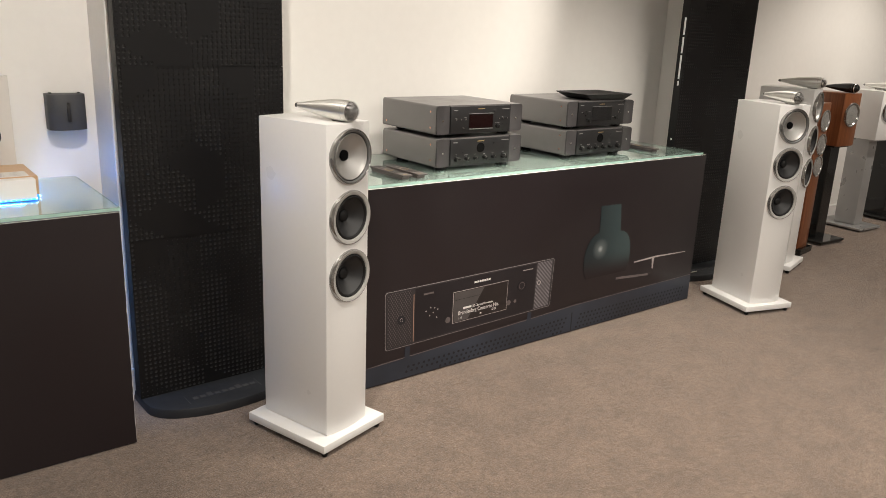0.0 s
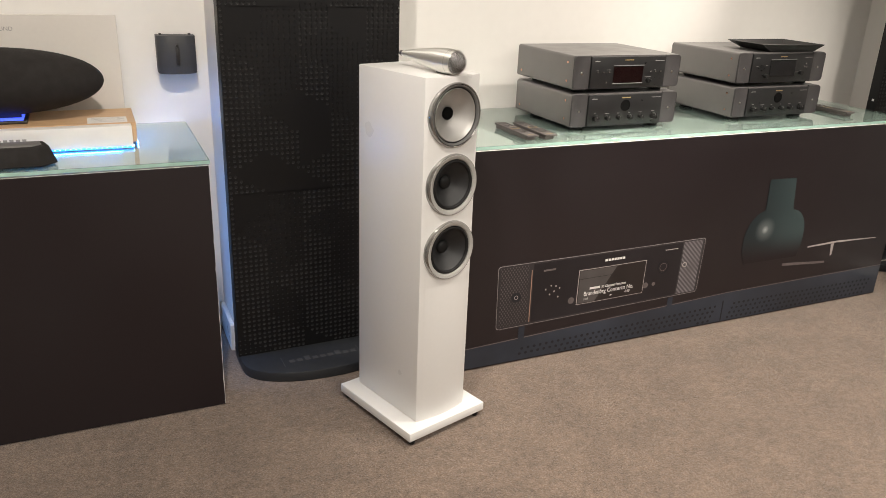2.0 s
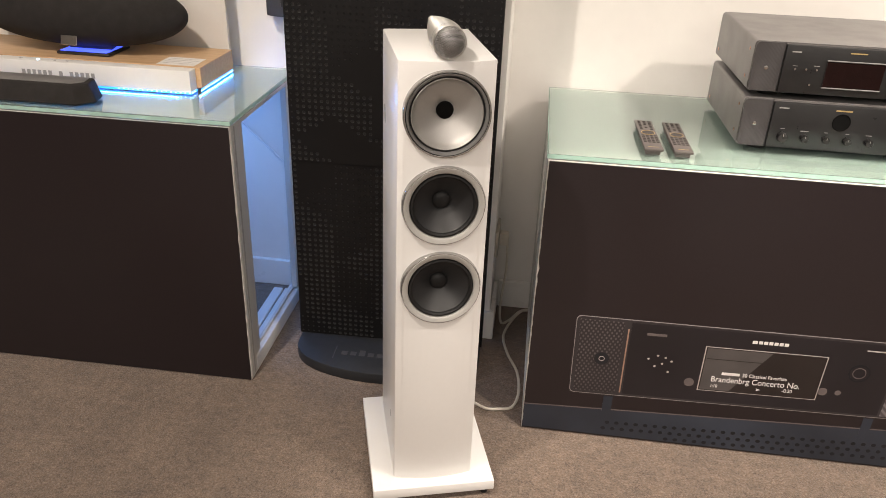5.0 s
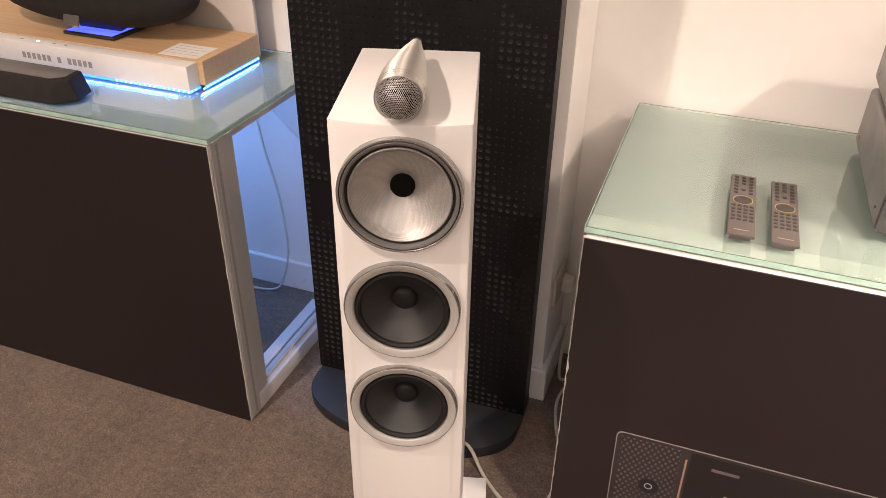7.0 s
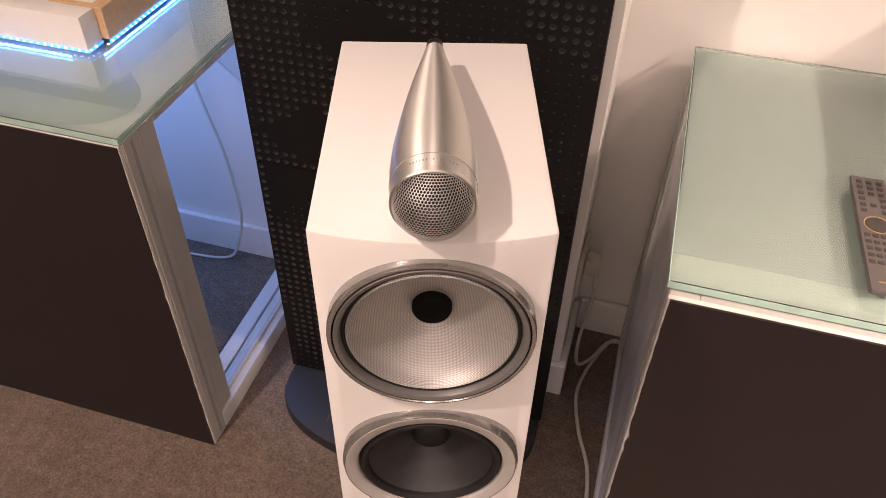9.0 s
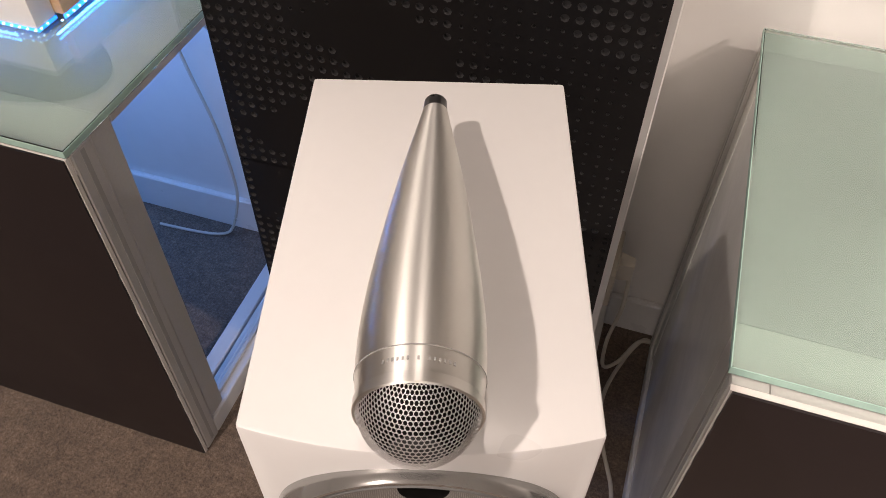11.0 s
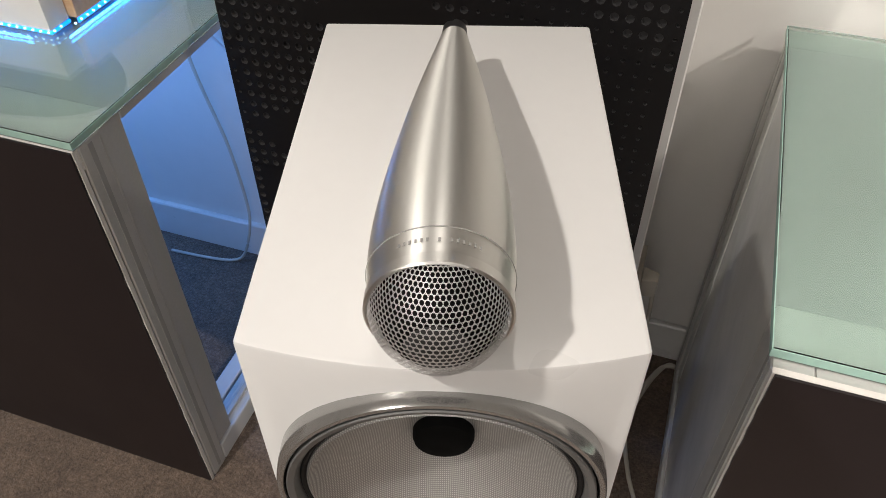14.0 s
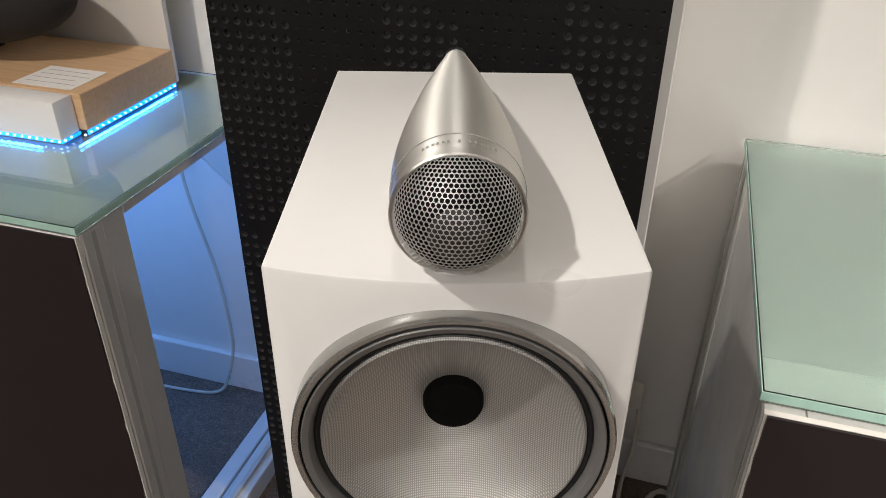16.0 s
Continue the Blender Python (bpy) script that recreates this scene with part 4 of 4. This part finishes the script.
def remote(m, label):
    root = thing("remote_control", m, label, "remote control", "remote controls")
    w, n = 0.0215, 0.225
    part("shell", prism([(-w + 0.004, 0.012), (w - 0.004, 0.012), (w - 0.004, n - 0.004), (-w + 0.004, n - 0.004)], 0.0, 0.0118, 0.0025), "remote", root)
    part("top_plate", prism([(-w, 0), (w, 0), (w, n), (-w, n)], 0.012, 0.0185, 0.0018), "remote", root, "grey brown key plate")
    key = None
    for r in range(14):
        y = 0.212 - r * 0.0125
        if 6 <= r <= 8:
            continue
        for c in range(4 if r > 8 else 3):
            x = (c - 1.5) * 0.0098 if r > 8 else (c - 1) * 0.0125
            if r in (3, 5) and c == 1:
                continue
            k = new("key", key) if key else part("key", box(-0.0036, 0.0036, -0.0030, 0.0030, 0.0184, 0.0200, 0.0006, 1), "remote_key", root)
            key = key or k.data
            k.parent, k.location = root, (x, y, 0)
    ring = upright([(0.0186, 0.0165), (0.0196, 0.0165), (0.0196, 0.0153), (0.0186, 0.0153)], 32, (0, 0.122, 0))
    part("dial_ring", ring, "gold", root, "thin gold ring")
    part("dial", upright([(0.0185, 0.0145), (0.0195, 0.0138), (0.0197, 0.006), (0.0192, 0)], 32, (0, 0.122, 0)), "remote_key", root)
    part("brand_bar", box(-0.012, 0.012, 0.014, 0.0158, 0.0186, 0.0189), "gold", root)
    return root


r1 = remote(pose(1.540, 2.342, TOP, 0, 0, 1.0), "grey brown remote control lying on the glass top")
copy_thing(r1, pose(1.607, 2.338, TOP, 0, 0, 0.5))
copy_thing(r1, pose(3.095, 2.41, TOP, 0, 0, -2))


def tray(m):
    """A shallow black display tray with flared sides."""
    root = thing("display_tray", m, "shallow black tray with flared sides on a player", "tray")
    bm = bmesh.new()
    lo = [(-0.105, -0.085), (0.105, -0.085), (0.105, 0.085), (-0.105, 0.085)]
    hi = [(-0.165, -0.100), (0.130, -0.112), (0.130, 0.112), (-0.165, 0.100)]
    rings = [[bm.verts.new((x * k, y * k, z)) for x, y in ring] for ring, z, k in ((lo, 0.0, 1), (hi, 0.028, 1), (hi, 0.030, 0.985), (lo, 0.004, 0.985))]
    for a, b in zip(rings, rings[1:]):
        for i in range(4):
            bm.faces.new((a[i], a[(i + 1) % 4], b[(i + 1) % 4], b[i]))
    bm.faces.new(rings[0]), bm.faces.new(rings[-1])
    part("tray_shell", bm, "plastic", root)
    part("tray_insert", box(-0.085, 0.085, -0.060, 0.060, 0.0045, 0.016, 0.004, 2), "fabric", root)
    return root


tray(pose(2.765, 2.55, TOP + 0.1295 * 2, 0, 0, -3))
bm = tube([(2.20, 2.80, 0.84), (2.27, 2.81, 0.86), (2.34, 2.80, 0.82), (2.38, 2.78, 0.79), (2.45, 2.79, 0.785)], 0.003)
tagged(finish(bm, "signal_cable", "plastic"), "thin black signal cable between two amplifiers", "cable")

# ---- things on the short counter ----


def display_plinth():
    root = thing("display_plinth", pose(0, 0, 0), "white and oak display plinth lit by blue strip light", "display plinth")
    x0, x1 = -0.62, 0.345
    fr = part("front_block", box(x0, x1 - 0.012, 2.556, 2.596, 0.787, 0.845, 0.002, 2), "box_white", root, "white painted front")
    part("oak_block", box(x0, x1 + 0.002, 2.5965, 2.83, 0.789, 0.8465, 0.0015, 1), "oak", root, "pale oak top")
    part("light_strip", box(x0 + 0.02, x1 - 0.0135, 2.5570, 2.5590, TOP + 0.0015, TOP + 0.0066), "led", root, "glowing blue light strip")
    part("light_strip", box(x1 - 0.0134, x1 - 0.0118, 2.557, 2.5962, TOP + 0.0015, TOP + 0.0066), "led", root, "glowing blue light strip")
    part("light_strip", box(x1 - 0.0005, x1 + 0.0012, 2.598, 2.826, TOP + 0.0015, TOP + 0.0085), "led", root, "glowing blue light strip")
    dot = None
    spots = [(x1 - 0.0150 - i * 0.0135, 2.5548) for i in range(16)] + [(x1 - 0.0108, 2.562), (x1 - 0.0108, 2.5755)] + [(x1 + 0.0030, 2.589 + i * 0.0135) for i in range(18)]
    for x, y in spots:
        d = new("light_dot", dot) if dot else part("light_dot", box(-0.0014, 0.0014, -0.0012, 0.0012, TOP + 0.0044, TOP + 0.0068, 0.0004, 1), "led_dot", root, "bright strip light dot")
        dot = dot or d.data
        d.parent, d.location = root, (x, y, 0)
    part("support", box(x0 + 0.05, x1 - 0.04, 2.59, 2.80, TOP, 0.787), "box_white", root)
    part("label_card", box(0.218, 0.325, 2.606, 2.690, 0.8468, 0.8476), "paper", root, "white printed card")
    for k in range(4):
        part("card_line", box(0.228, 0.318 - 0.012 * (k % 2), 2.622 + 0.017 * k, 2.6232 + 0.017 * k, 0.8478, 0.8480), "mark", root)
    for k in range(14):
        if k in (6, 8):
            continue
        x = -0.145 + k * 0.0155
        part("brand_bar", box(x - 0.005, x + 0.005, 2.5552, 2.5557, 0.806, 0.821), "mark", root, "grey brand bars")
    for k, x in enumerate((-0.16, -0.11, -0.06, -0.025)):
        part("touch_mark", box(x - 0.004, x + 0.004, 2.572, 2.578, 0.8452, 0.8455), "mark" if k != 1 else "led_dot", root)
    return root


display_plinth()

root = thing("wireless_speaker", pose(-0.035, 2.705, 0.8468), "black fabric ellipsoid wireless speaker on a short stand", "loudspeaker")
bm = bmesh.new()
bmesh.ops.create_uvsphere(bm, u_segments=64, v_segments=40, radius=1)
for v in bm.verts:
    x = v.co.x
    k = (1 - abs(x) ** 2.3) ** 0.5 / max(1e-5, (1 - x * x) ** 0.5) if abs(x) < 0.9999 else 1
    v.co = (0.311 * x, 0.098 * v.co.y * k, 0.110 + 0.094 * v.co.z * k)
part("fabric_body", bm, "fabric", root, "black knit covered body")
part("badge", turned(box(-0.024, 0.024, -0.0016, 0.0016, -0.014, 0.014, 0.0015, 1), Matrix.Translation((-0.003, -0.083, 0.045)) @ Matrix.Rotation(radians(-16), 4, "X")), "silver", root, "silver badge")
part("stand_base", box(-0.058, 0.100, -0.066, 0.055, 0.0, 0.009, 0.004, 2), "plastic", root)
part("stand_glow", box(-0.050, 0.090, -0.060, 0.03, 0.0092, 0.0102), "led_base", root, "blue glowing stand plate")
part("stand_leg", prism([(-0.045, -0.02), (0.085, -0.02), (0.07, 0.05), (-0.03, 0.05)], 0.009, 0.034, 0.003), "plastic", root)

root = thing("soundbar", pose(0, 2.378, TOP), "long black soundbar with chamfered end", "soundbar")
pts = [(-1.0, 0.0), (0.103, 0.0), (0.140, 0.042), (0.125, 0.10), (-1.0, 0.10)]
bm = prism(pts, 0.004, 0.052, 0.0)
for v in bm.verts:
    if v.co.z > 0.03:
        v.co.x -= 0.018 if v.co.x > 0 else 0
        v.co.y += 0.022 if v.co.y < 0.01 else 0
bmesh.ops.bevel(bm, geom=bm.edges[:], offset=0.005, segments=3, affect="EDGES", profile=0.5)
part("body", bm, "fabric", root, "black fabric wrapped body")
# graphite colour paints in the wall's reflection on the plate
part("top_plate", prism([(-0.98, 0.030), (0.082, 0.030), (0.105, 0.052), (0.098, 0.092), (-0.98, 0.092)], 0.0515, 0.0535, 0.0008), "case", root, "smooth top plate, greyed for the wall it reflects")
part("foot", box(-0.9, 0.08, 0.02, 0.08, 0.0, 0.004), "rubber", root)

root = thing("display_board", pose(0, 2.846, 0.0), "grey white board with printed words behind the plinth", "display board")
part("sheet", box(-0.66, 0.331, 0.0, 0.012, TOP, 1.128, 0.001, 1), "board", root)
lettering("THE BEAUTY OF SOUND", 0.0165, Matrix.Translation((0.048, -0.0006, 1.082)) @ FACE_FRONT, "mark", "board_words", root, "RIGHT")

# ---- wall speaker, sockets and cables ----
root = thing("wall_speaker", pose(0.504, WALL, 1.005), "small dark grey speaker hung on the wall", "loudspeaker")
n = 18
pts = [(-0.060, -0.004), (0.060, -0.004)] + [(0.060 * math.cos(math.pi * k / n), -0.045 - 0.030 * math.sin(math.pi * k / n)) for k in range(n + 1)]
part("body", prism(pts, -0.060, 0.060, 0.002), "wallspk", root, "dark grey rounded body")
part("strap", box(-0.006, 0.006, -0.082, -0.0755, -0.032, 0.026, 0.003, 2), "plastic", root, "black centre strap")
part("strap_stud", lathe([(-0.084, 0), (-0.084, 0.004), (-0.076, 0.004)], 16, (0, 0, 0.030)), "plastic", root)
for x in (-0.045, 0.045):
    part("lug", box(x - 0.004, x + 0.004, -0.035, -0.02, 0.060, 0.0645, 0.001, 1), "plastic", root)

root = thing("wall_socket", pose(1.1765, 2.80, 0.318), "beige wall socket with a plug in it", "wall socket")
part("plate", box(0, 0.010, -0.058, 0.058, -0.043, 0.043, 0.003, 2), "socket", root)
plug = part("plug", prism([(0.0105, -0.004), (0.040, 0.002), (0.040, 0.026), (0.0105, 0.034)], -0.028, 0.014, 0.004), "cable", root, "cream plug")
lines = [[(1.212, 2.816, 0.296), (1.216, 2.812, 0.20), (1.206, 2.815, 0.08), (1.212, 2.80, 0.008), (1.240, 2.82, 0.006), (1.275, 2.885, 0.006), (1.315, 2.89, 0.008)],
         [(1.316, 2.87, 0.012), (1.285, 2.895, 0.005), (1.248, 2.82, 0.005), (1.226, 2.72, 0.005), (1.245, 2.62, 0.005), (1.278, 2.53, 0.005), (1.287, 2.43, 0.005), (1.272, 2.362, 0.005), (1.235, 2.345, 0.005), (1.19, 2.345, 0.005), (1.126, 2.396, 0.006), (1.06, 2.44, 0.05), (1.03, 2.315, 0.10)]]
for ln in lines:
    tagged(finish(tube(ln, 0.0042, 10, 10), "power_cable", "cable"), "cream cable running over the carpet", "cable", "cream cables")
tagged(finish(tube([(0.25, 2.905, 0.73), (0.268, 2.905, 0.52), (0.308, 2.90, 0.345), (0.322, 2.898, 0.20), (0.315, 2.90, 0.12), (0.290, 2.89, 0.03), (0.262, 2.878, 0.006), (0.20, 2.866, 0.005), (0.10, 2.86, 0.005)], 0.0036, 10, 10), "power_cable", "cable"), "cream cable hanging under the glass counter", "cable", "cream cables")
tagged(finish(tube([(0.20, 2.90, 0.72), (0.31, 2.905, 0.611), (0.41, 2.905, 0.52), (0.46, 2.908, 0.47)], 0.0034, 10, 8), "signal_cable", "frame_white"), "thin white cable slung behind the counter", "cable", "cream cables")

tagged(finish(tube([(3.50, 2.555, 0.039), (3.56, 2.54, 0.039), (3.62, 2.50, 0.039), (3.70, 2.49, 0.039)], 0.003, 8, 8), "signal_cable", "cable"), "thin white cable lying on the panel's foot", "cable", "cream cables")

# light of the strip that falls through the glass into the short counter
strip = bpy.data.lights.new("strip_light", "AREA")
strip.shape, strip.size, strip.size_y, strip.energy, strip.color = "RECTANGLE", 0.9, 0.05, 5.0, (0.17, 0.40, 1.0)
ob = new("strip_light", strip)
ob.matrix_world = pose(-0.09, 2.60, TOP - 0.04, 24, 0, 0)

# light that the plinth's strips throw over the glass top
for m, long in ((look((0.349, 2.69, TOP + 0.006), (0.60, 2.69, TOP - 0.05)), 0.24), (look((0.05, 2.551, TOP + 0.006), (0.05, 2.30, TOP - 0.05)), 0.50)):
    edge = bpy.data.lights.new("strip_edge", "AREA")
    edge.shape, edge.size, edge.size_y, edge.energy, edge.color = "RECTANGLE", long, 0.004, 0.5, (0.03, 0.28, 1.0)
    new("strip_edge", edge).matrix_world = m

# ---- loudspeakers further along the wall ----
third = copy_thing(main, pose(4.40, 2.31, 0, 0, 0, 15) @ Matrix.Scale(1.035, 4))
third["label"] = "taller white floorstanding loudspeaker with silver tweeter"


def wood_tower(m, label):
    root = thing("walnut_tower_loudspeaker", m, label, "loudspeaker")
    part("cabinet", prism(arc_front(0.085, 0, 0.010) + [(-0.085, 0.30), (0.085, 0.30)], 0.04, 0.98, 0.003), "walnut", root, "reddish walnut cabinet")
    part("plinth", box(-0.10, 0.10, -0.03, 0.32, 0.0, 0.04, 0.003, 1), "gloss_black", root, "black plinth")
    for z in (0.87, 0.72, 0.58):
        d = part("driver", lathe([(-0.008, 0.070), (-0.016, 0.068), (-0.016, 0.060), (-0.011, 0.056), (-0.011, 0.0)], 40, (0, 0, z)), "ring_clear", root, "silver ringed driver")
        part("cone", lathe([(-0.0115, 0.055), (-0.0125, 0.03), (-0.015, 0.012), (-0.0155, 0)], 40, (0, 0, z)), "cone", d)
    return root


wood_tower(pose(4.82, 2.46, 0, 0, 0, 8), "reddish walnut tower loudspeaker on a black plinth")


def stand_speaker(m, label, cab, stand, pod, top=1.03, low=0.68):
    root = thing("stand_loudspeaker", m, label, "loudspeaker", "loudspeakers on stands")
    part("cabinet", prism(arc_front(0.10, 0, 0.012) + [(-0.10, 0.29), (0.10, 0.29)], low, top, 0.003), cab, root)
    d = part("driver", lathe([(-0.008, 0.082), (-0.019, 0.080), (-0.019, 0.072), (-0.012, 0.066), (-0.012, 0.0)], 48, (0, 0, low + 0.21)), "ring_clear", root, "silver ringed driver")
    part("cone", lathe([(-0.0125, 0.064), (-0.0150, 0.03), (-0.018, 0.014), (-0.0185, 0)], 48, (0, 0, low + 0.21)), "cone", d)
    if pod:
        tweeter_pod(root, -0.03, top + 0.033, 0.029, 0.24, pod, "alu_dark", False)
        part("grille_dome", lathe([(-0.001, 0.028), (-0.015, 0.025), (-0.025, 0.016), (-0.0295, 0)], 32, (0, 0, top + 0.033)), pod, root)
    return root


def speaker_stand(m, label, mat, low=0.68):
    root = thing("speaker_stand", m, label, "speaker stand", "speaker stands")
    part("top_plate", box(-0.09, 0.09, 0.02, 0.27, low - 0.012, low - 0.0005, 0.001, 1), mat, root)
    part("column", box(-0.055, 0.055, 0.06, 0.22, 0.03, low - 0.0125, 0.003, 1), mat, root)
    part("base_plate", box(-0.14, 0.14, -0.04, 0.34, 0.012, 0.0295, 0.003, 1), mat, root)
    for x in (-0.12, 0.12):
        for y in (-0.02, 0.32):
            part("spike", upright([(0, 0), (0, 0.005), (0.012, 0.008)], 12, (x, y, 0)), "silver", root)
    return root


for px, py, cab, st, pod, tone in ((5.24, 2.50, "walnut", "gloss_black", "gloss_black", "walnut stand mounted loudspeaker with black tweeter"), (5.91, 2.55, "lacquer", "stand_silver", "alu", "white stand mounted loudspeaker on a silver stand"), (6.50, 2.60, "gloss_black", "gloss_black", "gloss_black", "black stand mounted loudspeaker on a black stand")):
    stand_speaker(pose(px, py, 0, 0, 0, -4), tone, cab, st, pod)
    speaker_stand(pose(px, py, 0, 0, 0, -4), "silver grey speaker stand with a square base" if st == "stand_silver" else "gloss black speaker stand with a square base", st)
